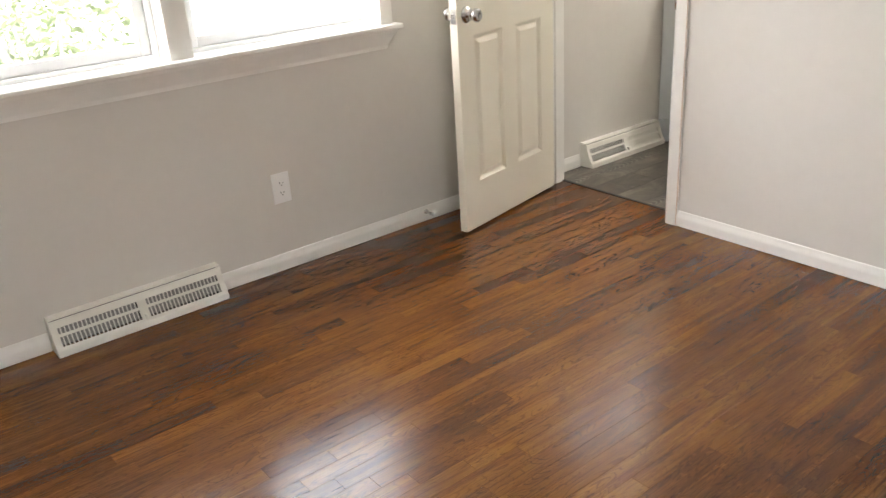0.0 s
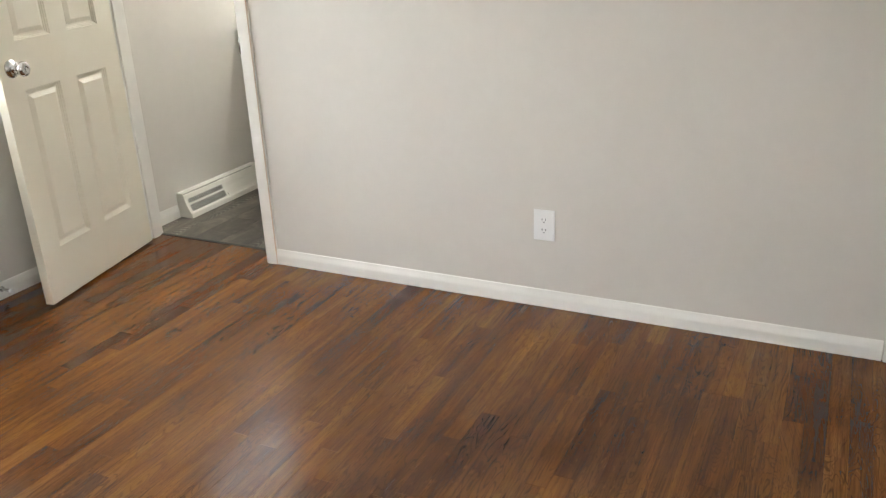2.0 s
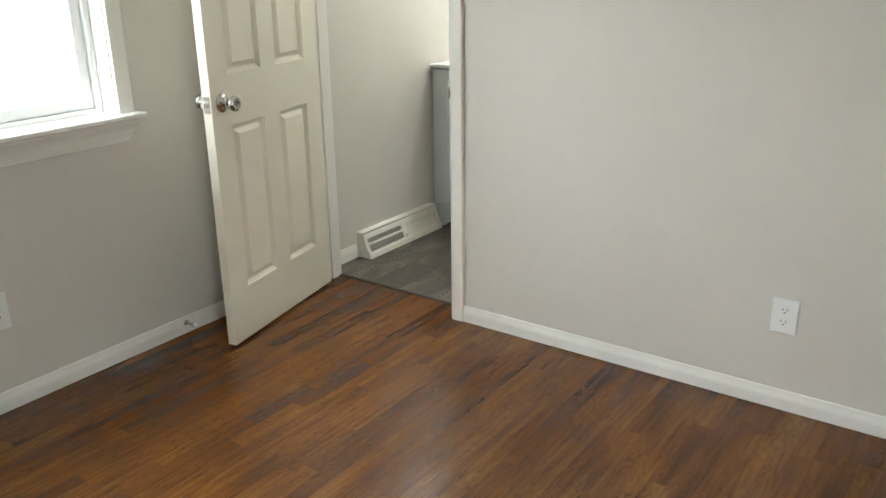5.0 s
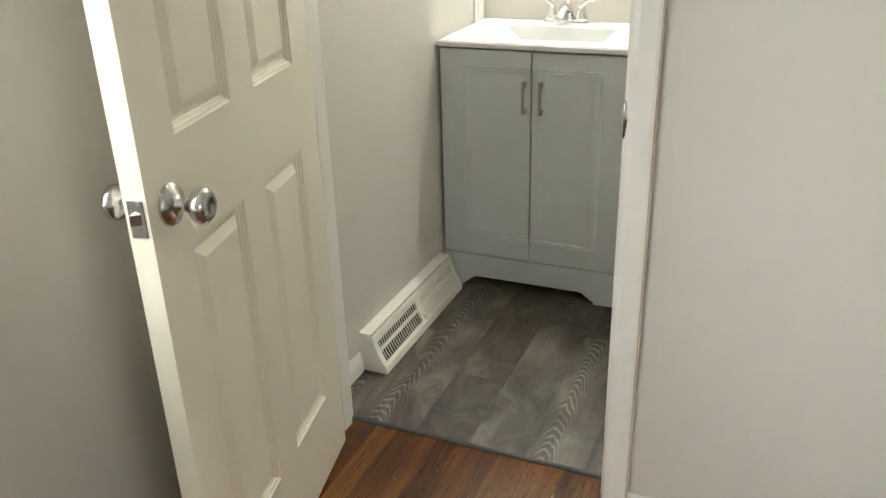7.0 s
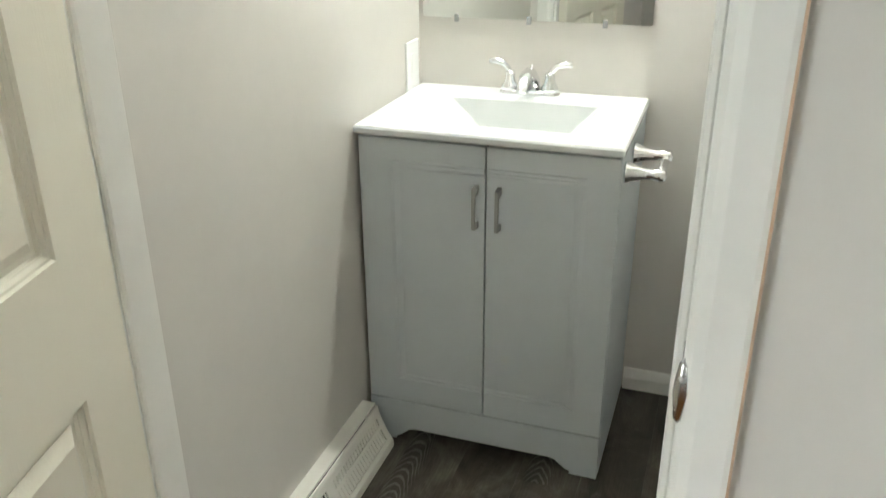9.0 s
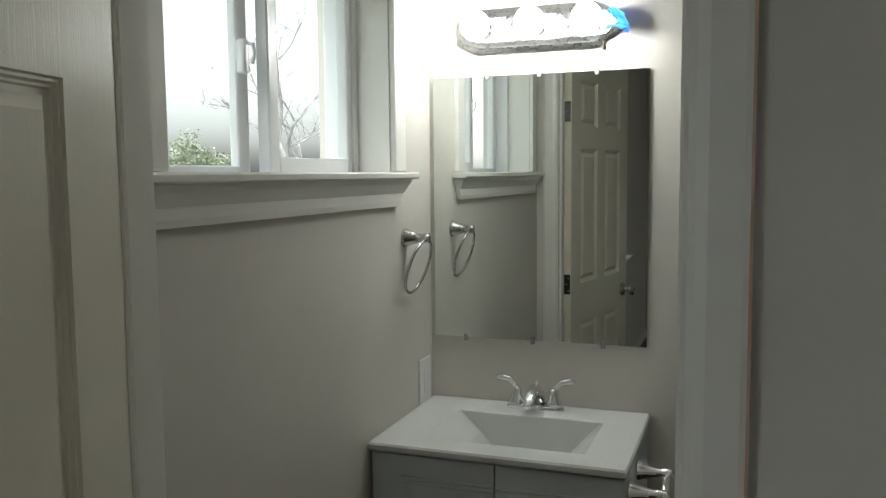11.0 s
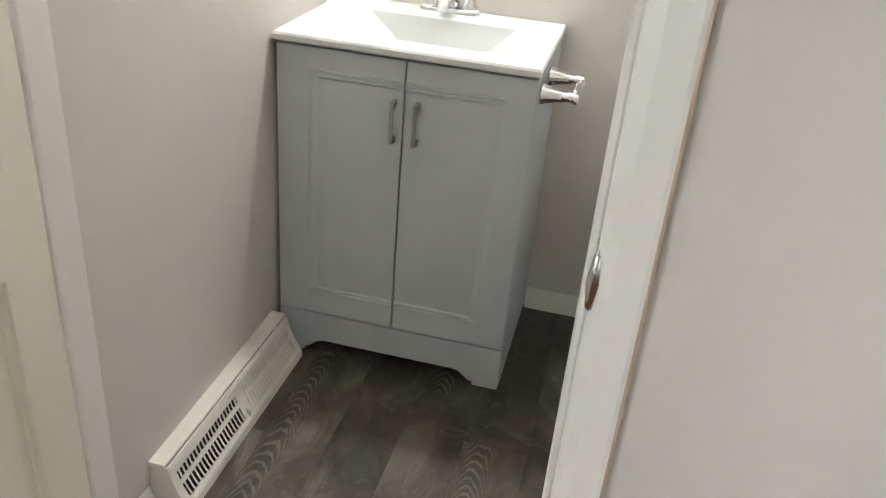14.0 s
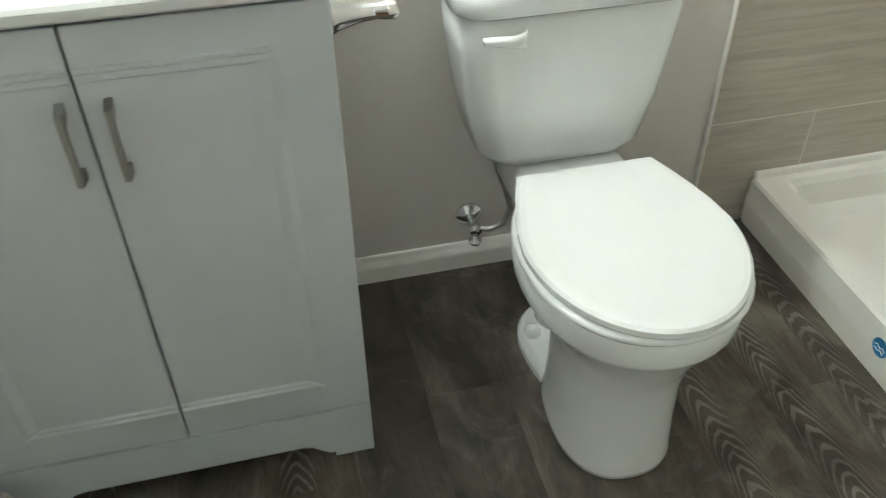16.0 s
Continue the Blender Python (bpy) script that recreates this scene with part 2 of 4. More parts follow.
def vinyl_plank():
    """Dark grey-brown plank with pale arched grain lines and worn patches."""
    m, n, l, b = material("grey_vinyl_plank")
    info, geo = n.new("ShaderNodeObjectInfo"), n.new("ShaderNodeNewGeometry")
    tc = n.new("ShaderNodeTexCoord")
    rnd = info.outputs["Random"]
    off = n.new("ShaderNodeCombineXYZ")
    l.new(maths(n, l, "MULTIPLY", rnd, 0.05), off.inputs[0])
    l.new(maths(n, l, "MULTIPLY", rnd, 61.0), off.inputs[1])
    add = n.new("ShaderNodeVectorMath")
    l.new(tc.outputs["Object"], add.inputs[0])
    l.new(off.outputs[0], add.inputs[1])
    sep = n.new("ShaderNodeSeparateXYZ")
    l.new(add.outputs[0], sep.inputs[0])
    wob = n.new("ShaderNodeMapping")
    wob.inputs["Scale"].default_value = (14, 2.6, 1)
    l.new(add.outputs[0], wob.inputs["Vector"])
    wn_ = noise_at(n, l, wob.outputs[0], 1.0, 3, 0.5, 0.3)
    # arches: distance from the plank's heart, drawn out along its length
    x2 = maths(n, l, "MULTIPLY", sep.outputs[0], sep.outputs[0])
    arch = maths(n, l, "ADD", maths(n, l, "MULTIPLY", x2, 170.0), maths(n, l, "MULTIPLY", sep.outputs[1], 2.6))
    arch = maths(n, l, "ADD", arch, maths(n, l, "MULTIPLY", wn_.outputs[0], 0.5))
    line = maths(n, l, "SINE", maths(n, l, "MULTIPLY", arch, 74.0), 0.0)
    heart = ramp(n, ((0.0, (1, 1, 1)), (0.35, (0.75, 0.75, 0.75)), (1.0, (0, 0, 0))))
    l.new(maths(n, l, "MULTIPLY", x2, 700.0), heart.inputs[0])
    slide = n.new("ShaderNodeMapping")
    slide.inputs["Scale"].default_value = (9, 4.0, 1)
    l.new(add.outputs[0], slide.inputs["Vector"])
    patch = noise_at(n, l, slide.outputs[0], 1.0, 5, 0.62, 0.9)
    pr = ramp(n, ((0.42, (0, 0, 0)), (0.62, (1, 1, 1))))
    l.new(patch.outputs[0], pr.inputs[0])
    fine = n.new("ShaderNodeMapping")
    fine.inputs["Scale"].default_value = (240, 9, 1)
    l.new(add.outputs[0], fine.inputs["Vector"])
    pores = noise_at(n, l, fine.outputs[0], 1.0, 4, 0.65, 0.2)
    tone = ramp(n, ((0.32, (0.026, 0.021, 0.015)), (0.54, (0.076, 0.064, 0.049)), (0.76, (0.165, 0.148, 0.118))))
    l.new(maths(n, l, "ADD", maths(n, l, "MULTIPLY", rnd, 0.16), maths(n, l, "MULTIPLY", maths(n, l, "SUBTRACT", patch.outputs[0], 0.12), 1.15)), tone.inputs[0])
    lr = ramp(n, ((0.62, (0, 0, 0)), (0.86, (1, 1, 1))))
    l.new(maths(n, l, "ADD", maths(n, l, "MULTIPLY", line, 0.5), 0.5), lr.inputs[0])
    mask = maths(n, l, "MULTIPLY", maths(n, l, "MULTIPLY", lr.outputs[0], heart.outputs[0]), maths(n, l, "MULTIPLY", maths(n, l, "GREATER_THAN", rnd, 0.45), maths(n, l, "ADD", maths(n, l, "MULTIPLY", pr.outputs[0], 0.42), 0.28)))
    grained = maths(n, l, "GREATER_THAN", rnd, 0.45)
    dusk = maths(n, l, "MULTIPLY", maths(n, l, "MULTIPLY", heart.outputs[0], grained), 0.62)
    c = blend(n, l, dusk, tone.outputs[0], blend(n, l, 1.0, tone.outputs[0], (0.45, 0.44, 0.43), "MULTIPLY"))
    c = blend(n, l, mask, c, (0.29, 0.27, 0.245))
    po = ramp(n, ((0.34, (0.6, 0.59, 0.58)), (0.50, (1, 1, 1)), (0.66, (1.45, 1.43, 1.4))))
    l.new(pores.outputs[0], po.inputs[0])
    c = blend(n, l, 0.45, c, blend(n, l, 1.0, c, po.outputs[0], "MULTIPLY"))
    dust = noise_at(n, l, geo.outputs["Position"], 7.0, 6, 0.72, 1.6)
    dr = ramp(n, ((0.53, (0, 0, 0)), (0.70, (1, 1, 1))))
    l.new(dust.outputs[0], dr.inputs[0])
    c = blend(n, l, maths(n, l, "MULTIPLY", dr.outputs[0], 0.5), c, (0.165, 0.152, 0.132))
    l.new(c, b.inputs["Base Color"])
    ro = n.new("ShaderNodeMapRange")
    ro.inputs["To Min"].default_value, ro.inputs["To Max"].default_value = 0.34, 0.58
    l.new(patch.outputs[0], ro.inputs["Value"])
    l.new(ro.outputs[0], b.inputs["Roughness"])
    bumped(n, l, b, maths(n, l, "ADD", pores.outputs[0], maths(n, l, "MULTIPLY", mask, 0.5)), 0.25, 0.001)
    return m


def striated_tile():
    m, n, l, b = material("striated_beige_tile")
    info, tc = n.new("ShaderNodeObjectInfo"), n.new("ShaderNodeTexCoord")
    off = n.new("ShaderNodeCombineXYZ")
    l.new(maths(n, l, "MULTIPLY", info.outputs["Random"], 40.0), off.inputs[2])
    add = n.new("ShaderNodeVectorMath")
    l.new(tc.outputs["Object"], add.inputs[0])
    l.new(off.outputs[0], add.inputs[1])
    mp = n.new("ShaderNodeMapping")
    mp.inputs["Scale"].default_value = (4, 4, 55)
    mp.inputs["Rotation"].default_value = (0, radians(4), 0)
    l.new(add.outputs[0], mp.inputs["Vector"])
    st = noise_at(n, l, mp.outputs[0], 1.0, 5, 0.6, 0.5)
    r = ramp(n, ((0.3, (0.37, 0.33, 0.27)), (0.5, (0.46, 0.42, 0.35)), (0.72, (0.54, 0.50, 0.43))))
    l.new(st.outputs[0], r.inputs[0])
    l.new(r.outputs[0], b.inputs["Base Color"])
    b.inputs["Roughness"].default_value = 0.3
    bumped(n, l, b, st.outputs[0], 0.1, 0.001)
    return m


def leafy(name, dark, light):
    m, n, l, b = material(name)
    geo = n.new("ShaderNodeNewGeometry")
    r = ramp(n, ((0.0, dark), (1.0, light)))
    l.new(geo.outputs["Random Per Island"], r.inputs[0])
    l.new(r.outputs[0], b.inputs["Base Color"])
    b.inputs["Roughness"].default_value = 0.55
    return m


def door_skin():
    """White paint over pressed wood grain that runs up the door."""
    m, n, l, b = material("white_door_paint")
    tc = n.new("ShaderNodeTexCoord")
    mp = n.new("ShaderNodeMapping")
    mp.inputs["Scale"].default_value = (260, 260, 5)
    l.new(tc.outputs["Object"], mp.inputs["Vector"])
    g = noise_at(n, l, mp.outputs[0], 1.0, 4, 0.6, 1.0)
    slow = noise_at(n, l, tc.outputs["Object"], 2.2, 3)
    r = ramp(n, ((0.3, (0.78, 0.735, 0.615)), (0.7, (0.825, 0.785, 0.67))))
    l.new(slow.outputs[0], r.inputs[0])
    l.new(r.outputs[0], b.inputs["Base Color"])
    b.inputs["Roughness"].default_value = 0.36
    bumped(n, l, b, g.outputs[0], 0.32, 0.0012)
    return m


DOOR = door_skin()
OAK, PLANK, TILE = wood_strip(), vinyl_plank(), striated_tile()
LEAF = leafy("spring_leaf", (0.22, 0.25, 0.17), (0.38, 0.41, 0.29))
BARK = painted("grey_bark", (0.48, 0.46, 0.45), 0.9, 0.1, 60, 0.5, 0.2)
GRASS = painted("lawn", (0.10, 0.14, 0.05), 0.9, 0.15, 40, 0.5, 0.25)
CONCRETE = painted("pale_concrete", (0.52, 0.51, 0.49), 0.85, 0.06, 80, 0.3, 0.08)
SIDING = painted("house_siding", (0.7, 0.7, 0.68), 0.7, 0.03, 60, 0.1, 0.05)

# ---- mesh helpers ----


def finish(name, bm, mat, smooth=False):
    bmesh.ops.recalc_face_normals(bm, faces=bm.faces)
    me = bpy.data.meshes.new(name)
    if smooth:
        for f in bm.faces:
            f.smooth = True
    bm.to_mesh(me)
    bm.free()
    me.materials.append(mat)
    return new(name, me)


def part(name, bm, mat, parent, label="", smooth=False):
    ob = finish(name, bm, mat, smooth)
    ob.parent = parent
    if label:
        ob["label"] = label
    return ob


def empty(name, place=(0, 0, 0), turn=0.0):
    ob = new(name)
    ob.matrix_basis = pose(*place, 0, 0, turn)
    return ob


def add_box(bm, lo, hi, bevel=0.0, seg=1):
    made = bmesh.ops.create_cube(bm, size=1.0)["verts"]
    for v in made:
        v.co = Vector([lo[i] + (v.co[i] + 0.5) * (hi[i] - lo[i]) for i in range(3)])
    if bevel:
        edges = list({e for v in made for e in v.link_edges})
        bmesh.ops.bevel(bm, geom=edges, offset=bevel, segments=seg, profile=0.5, affect="EDGES")
    return bm


def box(lo, hi, bevel=0.0, seg=1):
    return add_box(bmesh.new(), lo, hi, bevel, seg)


def add_prism(bm, outline, a, b, axis):
    """An outline of 2D points drawn out along an axis from a to b. For 'x' the points are (y, z), for 'y' (x, z), for 'z' (x, y)."""
    def place(p, s):
        return {"x": (s, p[0], p[1]), "y": (p[0], s, p[1]), "z": (p[0], p[1], s)}[axis]
    lo = [bm.verts.new(place(p, a)) for p in outline]
    hi = [bm.verts.new(place(p, b)) for p in outline]
    bm.faces.new(lo)
    bm.faces.new(hi)
    k = len(outline)
    for i in range(k):
        bm.faces.new((lo[i], lo[(i + 1) % k], hi[(i + 1) % k], hi[i]))
    return bm


def prism(outline, a, b, axis, bevel=0.0):
    bm = add_prism(bmesh.new(), outline, a, b, axis)
    if bevel:
        bmesh.ops.bevel(bm, geom=list(bm.edges), offset=bevel, segments=2, profile=0.5, affect="EDGES")
    return bm


def add_lathe(bm, profile, seg=24, turn=Matrix()):
    """Profile of (radius, height) spun round z, then moved by turn."""
    rings = []
    for r, h in profile:
        if r < 1e-6:
            rings.append([bm.verts.new(turn @ Vector((0, 0, h)))])
        else:
            rings.append([bm.verts.new(turn @ Vector((r * math.cos(2 * math.pi * i / seg), r * math.sin(2 * math.pi * i / seg), h))) for i in range(seg)])
    for a, b in zip(rings, rings[1:]):
        for i in range(seg):
            j = (i + 1) % seg
            if len(a) == 1 and len(b) > 1:
                bm.faces.new((a[0], b[i], b[j]))
            elif len(b) == 1 and len(a) > 1:
                bm.faces.new((a[i], a[j], b[0]))
            elif len(a) > 1:
                bm.faces.new((a[i], a[j], b[j], b[i]))
    return bm


def lathe(profile, seg=24, turn=Matrix()):
    return add_lathe(bmesh.new(), profile, seg, turn)


def add_tube(bm, points, radius, seg=10, closed=False):
    """A round bar along points; radius may be one number or one for each point."""
    pts = [Vector(p) for p in points]
    k = len(pts)
    rad = radius if isinstance(radius, (list, tuple)) else [radius] * k
    rings, up = [], None
    for i, p in enumerate(pts):
        if closed:
            d = (pts[(i + 1) % k] - pts[i - 1]).normalized()
        else:
            d = (pts[min(i + 1, k - 1)] - pts[max(i - 1, 0)]).normalized()
        if up is None:
            up = d.orthogonal().normalized()
        up = (up - d * up.dot(d)).normalized()
        side = d.cross(up)
        rings.append([bm.verts.new(p + (up * math.cos(2 * math.pi * j / seg) + side * math.sin(2 * math.pi * j / seg)) * rad[i]) for j in range(seg)])
    pairs = list(zip(rings, rings[1:])) + ([(rings[-1], rings[0])] if closed else [])
    for a, b in pairs:
        for j in range(seg):
            bm.faces.new((a[j], a[(j + 1) % seg], b[(j + 1) % seg], b[j]))
    if not closed:
        bm.faces.new(rings[0])
        bm.faces.new(rings[-1])
    return bm


def tube(points, radius, seg=10, closed=False):
    return add_tube(bmesh.new(), points, radius, seg, closed)


def loft(sections, cap=True):
    """Closed rings of equal count joined one after another."""
    bm = bmesh.new()
    rings = [[bm.verts.new(p) for p in s] for s in sections]
    k = len(rings[0])
    for a, b in zip(rings, rings[1:]):
        for j in range(k):
            bm.faces.new((a[j], a[(j + 1) % k], b[(j + 1) % k], b[j]))
    if cap:
        bm.faces.new(rings[0])
        bm.faces.new(rings[-1])
    return bm


def wall(name, axis, near, far, u, z, holes, mat=None):
    """A wall from near to far across its thickness, along u and up z, with holes (u0, u1, z0, z1) right through it."""
    us = sorted({u[0], u[1], *[v for h in holes for v in h[:2]]})
    zs = sorted({z[0], z[1], *[v for h in holes for v in h[2:]]})
    us, zs = [v for v in us if u[0] <= v <= u[1]], [v for v in zs if z[0] <= v <= z[1]]

    def solid(i, j):
        if not (0 <= i < len(us) - 1 and 0 <= j < len(zs) - 1):
            return False
        cu, cz = (us[i] + us[i + 1]) / 2, (zs[j] + zs[j + 1]) / 2
        return not any(h[0] < cu < h[1] and h[2] < cz < h[3] for h in holes)

    bm = bmesh.new()

    def quad(*pts):
        bm.faces.new([bm.verts.new((d, a, c) if axis == "x" else (a, d, c)) for d, a, c in pts])

    for i in range(len(us) - 1):
        for j in range(len(zs) - 1):
            if not solid(i, j):
                continue
            a, b, c, d = us[i], us[i + 1], zs[j], zs[j + 1]
            for s in (near, far):
                quad((s, a, c), (s, b, c), (s, b, d), (s, a, d))
            for di, dj, p, q in ((-1, 0, (a, c), (a, d)), (1, 0, (b, c), (b, d)), (0, -1, (a, c), (b, c)), (0, 1, (a, d), (b, d))):
                if not solid(i + di, j + dj):
                    quad((near, *p), (near, *q), (far, *q), (far, *p))
    bmesh.ops.remove_doubles(bm, verts=bm.verts, dist=1e-5)
    return tagged(finish(name, bm, mat or WALL), kind="structure")


# ---- plan (metres) ----
BED_X, BED_Y, CEIL = 4.30, -4.10, 2.42
PART = 0.11                  # thickness of the wall between bedroom and bathroom
DOOR_L, DOOR_R, DOOR_H = 0.093, 0.798, 2.045
BACK = 1.41                  # bathroom's far wall
BATH_X = 2.42
HALL_L, HALL_R = 3.235, 4.02
WIN_A = (-2.60, -0.858, 0.885, 2.03)
WIN_B = (0.245, 1.128, 1.462, 2.03)
WIN_ADDED = (-3.85, -2.55, 0.93, 2.03)
OUT = -0.20                  # outer face of the outside wall

# ---- large structure ----
tagged(wall("wall_west", "x", OUT, 0.0, (BED_Y - 0.12, BACK + 0.12), (-0.06, CEIL + 0.12), [WIN_A, WIN_B]), "greige painted outside wall with a bedroom and a bathroom window")
tagged(wall("wall_north", "y", 0.0, PART, (0.0, BED_X), (-0.06, CEIL), [(DOOR_L - 0.018, DOOR_R + 0.018, -0.1, DOOR_H + 0.018), (HALL_L - 0.018, HALL_R + 0.018, -0.1, DOOR_H + 0.018)]), "greige painted wall between bedroom and bathroom with a doorway")
tagged(wall("wall_south", "y", BED_Y - 0.12, BED_Y, (0.0, BED_X + 0.12), (-0.06, CEIL), []), "plain greige bedroom wall")
tagged(wall("wall_east", "x", BED_X, BED_X + 0.12, (BED_Y, BACK + 0.12), (-0.06, CEIL), [WIN_ADDED]), "greige bedroom wall with an added, unseen window")
tagged(wall("wall_bathroom_back", "y", BACK, BACK + 0.12, (0.0, BED_X), (-0.06, CEIL), []), "greige painted bathroom wall behind vanity and toilet")
tagged(wall("wall_bathroom_east", "x", BATH_X, BATH_X + 0.11, (PART, BACK), (-0.06, CEIL), []), "wall at the end of the shower")
tagged(finish("ceiling", box((0, BED_Y, CEIL), (BED_X, BACK, CEIL + 0.1)), CEILING), "flat white painted ceiling", kind="structure")
tagged(finish("subfloor", box((0, BED_Y, -0.05), (BED_X, BACK, -0.0125)), SUBFLOOR), "dark floor base under the boards", kind="structure")

# ---- baseboards ----
BASE = [(0, 0.002), (0, 0.068), (0.004, 0.070), (0.0065, 0.067), (0.0085, 0.057), (0.0125, 0.044), (0.0135, 0.038), (0.0135, 0.002)]


def along_y(a, b, x, facing, h=1.0):
    bm = bmesh.new()
    add_prism(bm, [(x + facing * p, q * h) for p, q in BASE], a, b, "y")
    return tagged(finish("baseboard", bm, TRIM), "white painted wooden baseboard along the wall", kind="structure")


def along_x(a, b, y, facing, h=1.0):
    bm = bmesh.new()
    add_prism(bm, [(y + facing * p, q * h) for p, q in BASE], a, b, "x")
    return tagged(finish("baseboard", bm, TRIM), "white painted wooden baseboard along the wall", kind="structure")


along_y(BED_Y, -2.332, 0.0, 1)
along_y(-1.700, -0.016, 0.0, 1)
along_x(DOOR_R + 0.0595, HALL_L - 0.067, 0.0, -1)
along_x(0.0135, BED_X, BED_Y, 1)
along_y(BED_Y + 0.0135, -0.0135, BED_X, -1)
along_y(PART + 0.016, 0.325, 0.0, 1)
along_x(0.62, 1.434, BACK, -1)
along_x(DOOR_R + 0.065, 1.57, PART, 1)


# ---- doorways: jambs, stops and casings ----
def casing_leg(x0, x1, y_wall, facing, top):
    w = x1 - x0
    y = y_wall
    out = [(x0, y), (x1, y), (x1, y + facing * 0.011), (x1 - 0.15 * w, y + facing * 0.0145), (x0 + 0.3 * w, y + facing * 0.0165), (x0 + 0.1 * w, y + facing * 0.014), (x0, y + facing * 0.010)]
    return prism(out, 0.0, top, "z")


def doorway(name, left, right, sides, label):
    d = tagged(empty(name), label, "doorway", kind="structure")
    part("jamb", box((left - 0.018, -0.001, 0.0), (left, PART + 0.001, DOOR_H), 0.001), TRIM, d)
    part("jamb", box((right, -0.001, 0.0), (right + 0.018, PART + 0.001, DOOR_H), 0.001), TRIM, d)
    part("head_jamb", box((left - 0.018, -0.001, DOOR_H), (right + 0.018, PART + 0.001, DOOR_H + 0.018), 0.001), TRIM, d)
    part("door_stop", box((left, 0.046, 0.0), (left + 0.011, 0.090, DOOR_H), 0.003), TRIM, d)
    part("door_stop", box((right - 0.011, 0.046, 0.0), (right, 0.090, DOOR_H), 0.003), TRIM, d)
    part("door_stop", box((left + 0.011, 0.046, DOOR_H - 0.011), (right - 0.011, 0.090, DOOR_H), 0.003), TRIM, d)
    for y, f in sides:
        part("casing", casing_leg(left - 0.004, left - 0.062, y, f, DOOR_H + 0.006), TRIM, d)
        part("casing", casing_leg(right + 0.002, right + 0.059, y, f, DOOR_H + 0.006), TRIM, d)
        part("head_casing", box((left - 0.062, min(y, y + f * 0.016), DOOR_H + 0.006), (right + 0.059, max(y, y + f * 0.016), DOOR_H + 0.064), 0.002), TRIM, d)
        part("raw_edge", box((right + 0.0560, min(y + f * 0.006, y + f * 0.0128), 0.002), (right + 0.0588, max(y + f * 0.006, y + f * 0.0128), DOOR_H + 0.006)), RAW_EDGE, d, "bare tan wood edge of the casing")
    return d


bath_doorway = doorway("doorway_1", DOOR_L, DOOR_R, ((0.0, -1), (PART, 1)), "white painted door frame of the bathroom")
strike = part("strike_plate", prism([(0.006, 0.898), (0.036, 0.890), (0.036, 0.952), (0.006, 0.944)], DOOR_R - 0.0015, DOOR_R + 0.001, "x"), NICKEL, bath_doorway, "worn nickel strike plate")
part("strike_lip", lathe([(0.0, -0.037), (0.005, -0.031), (0.0085, 0.0), (0.005, 0.031), (0.0, 0.037)], 14, Matrix.Translation((DOOR_R + 0.0015, -0.008, 0.921))), NICKEL, bath_doorway, smooth=True)
doorway("doorway_2", HALL_L, HALL_R, ((0.0, -1),), "white painted door frame to a dark hall")


# ---- windows ----
def stool_and_apron(parent, y0, y1, z, nose, apron_h):
    part("window_sill", prism([(-0.085, z - 0.004), (nose - 0.004, z - 0.004), (nose, z - 0.008), (nose, z - 0.018), (nose - 0.004, z - 0.022), (-0.085, z - 0.022)], y0, y1, "y"), TRIM, parent)
    t = z - 0.0225
    bm = bmesh.new()
    # crown-shaped apron with returned ends
    prof = [(0.0, 0.0, 0.0), (nose - 0.014, 0.0, 0.008), (nose - 0.018, -0.012, 0.012), (nose - 0.032, -0.036, 0.026), (0.016, -apron_h * 0.82, 0.040), (0.014, -apron_h, 0.046), (0.0, -apron_h, 0.046)]
    a = [bm.verts.new((p, y0 + 0.008 + e, t + q)) for p, q, e in prof]
    b = [bm.verts.new((p, y1 - 0.008 - e, t + q)) for p, q, e in prof]
    bm.faces.new(a)
    bm.faces.new(b)
    for i in range(len(prof)):
        j = (i + 1) % len(prof)
        bm.faces.new((a[i], a[j], b[j], b[i]))
    part("apron", bm, TRIM, parent)


def frame_ring(y0, y1, z0, z1, width, x0, x1, bevel=0.003):
    bm = bmesh.new()
    add_box(bm, (x0, y0, z0), (x1, y0 + width, z1), bevel)
    add_box(bm, (x0, y1 - width, z0), (x1, y1, z1), bevel)
    add_box(bm, (x0, y0 + width, z0), (x1, y1 - width, z0 + width), bevel)
    add_box(bm, (x0, y0 + width, z1 - width), (x1, y1 - width, z1), bevel)
    return bm


def pane(parent, y0, y1, z0, z1, x):
    ob = part("pane", box((x - 0.002, y0, z0), (x + 0.002, y1, z1)), GLASS, parent, "clear window glass")
    ob.visible_shadow = False
    return ob


def reveal(parent, y0, y1, z0, z1):
    part("reveal", box((OUT + 0.02, y0 - 0.0, z0), (0.0015, y0 + 0.006, z1)), TRIM, parent)
    part("reveal", box((OUT + 0.02, y1 - 0.006, z0), (0.0015, y1, z1)), TRIM, parent)
    part("reveal", box((OUT + 0.02, y0 + 0.006, z1 - 0.006), (0.0015, y1 - 0.006, z1)), TRIM, parent)


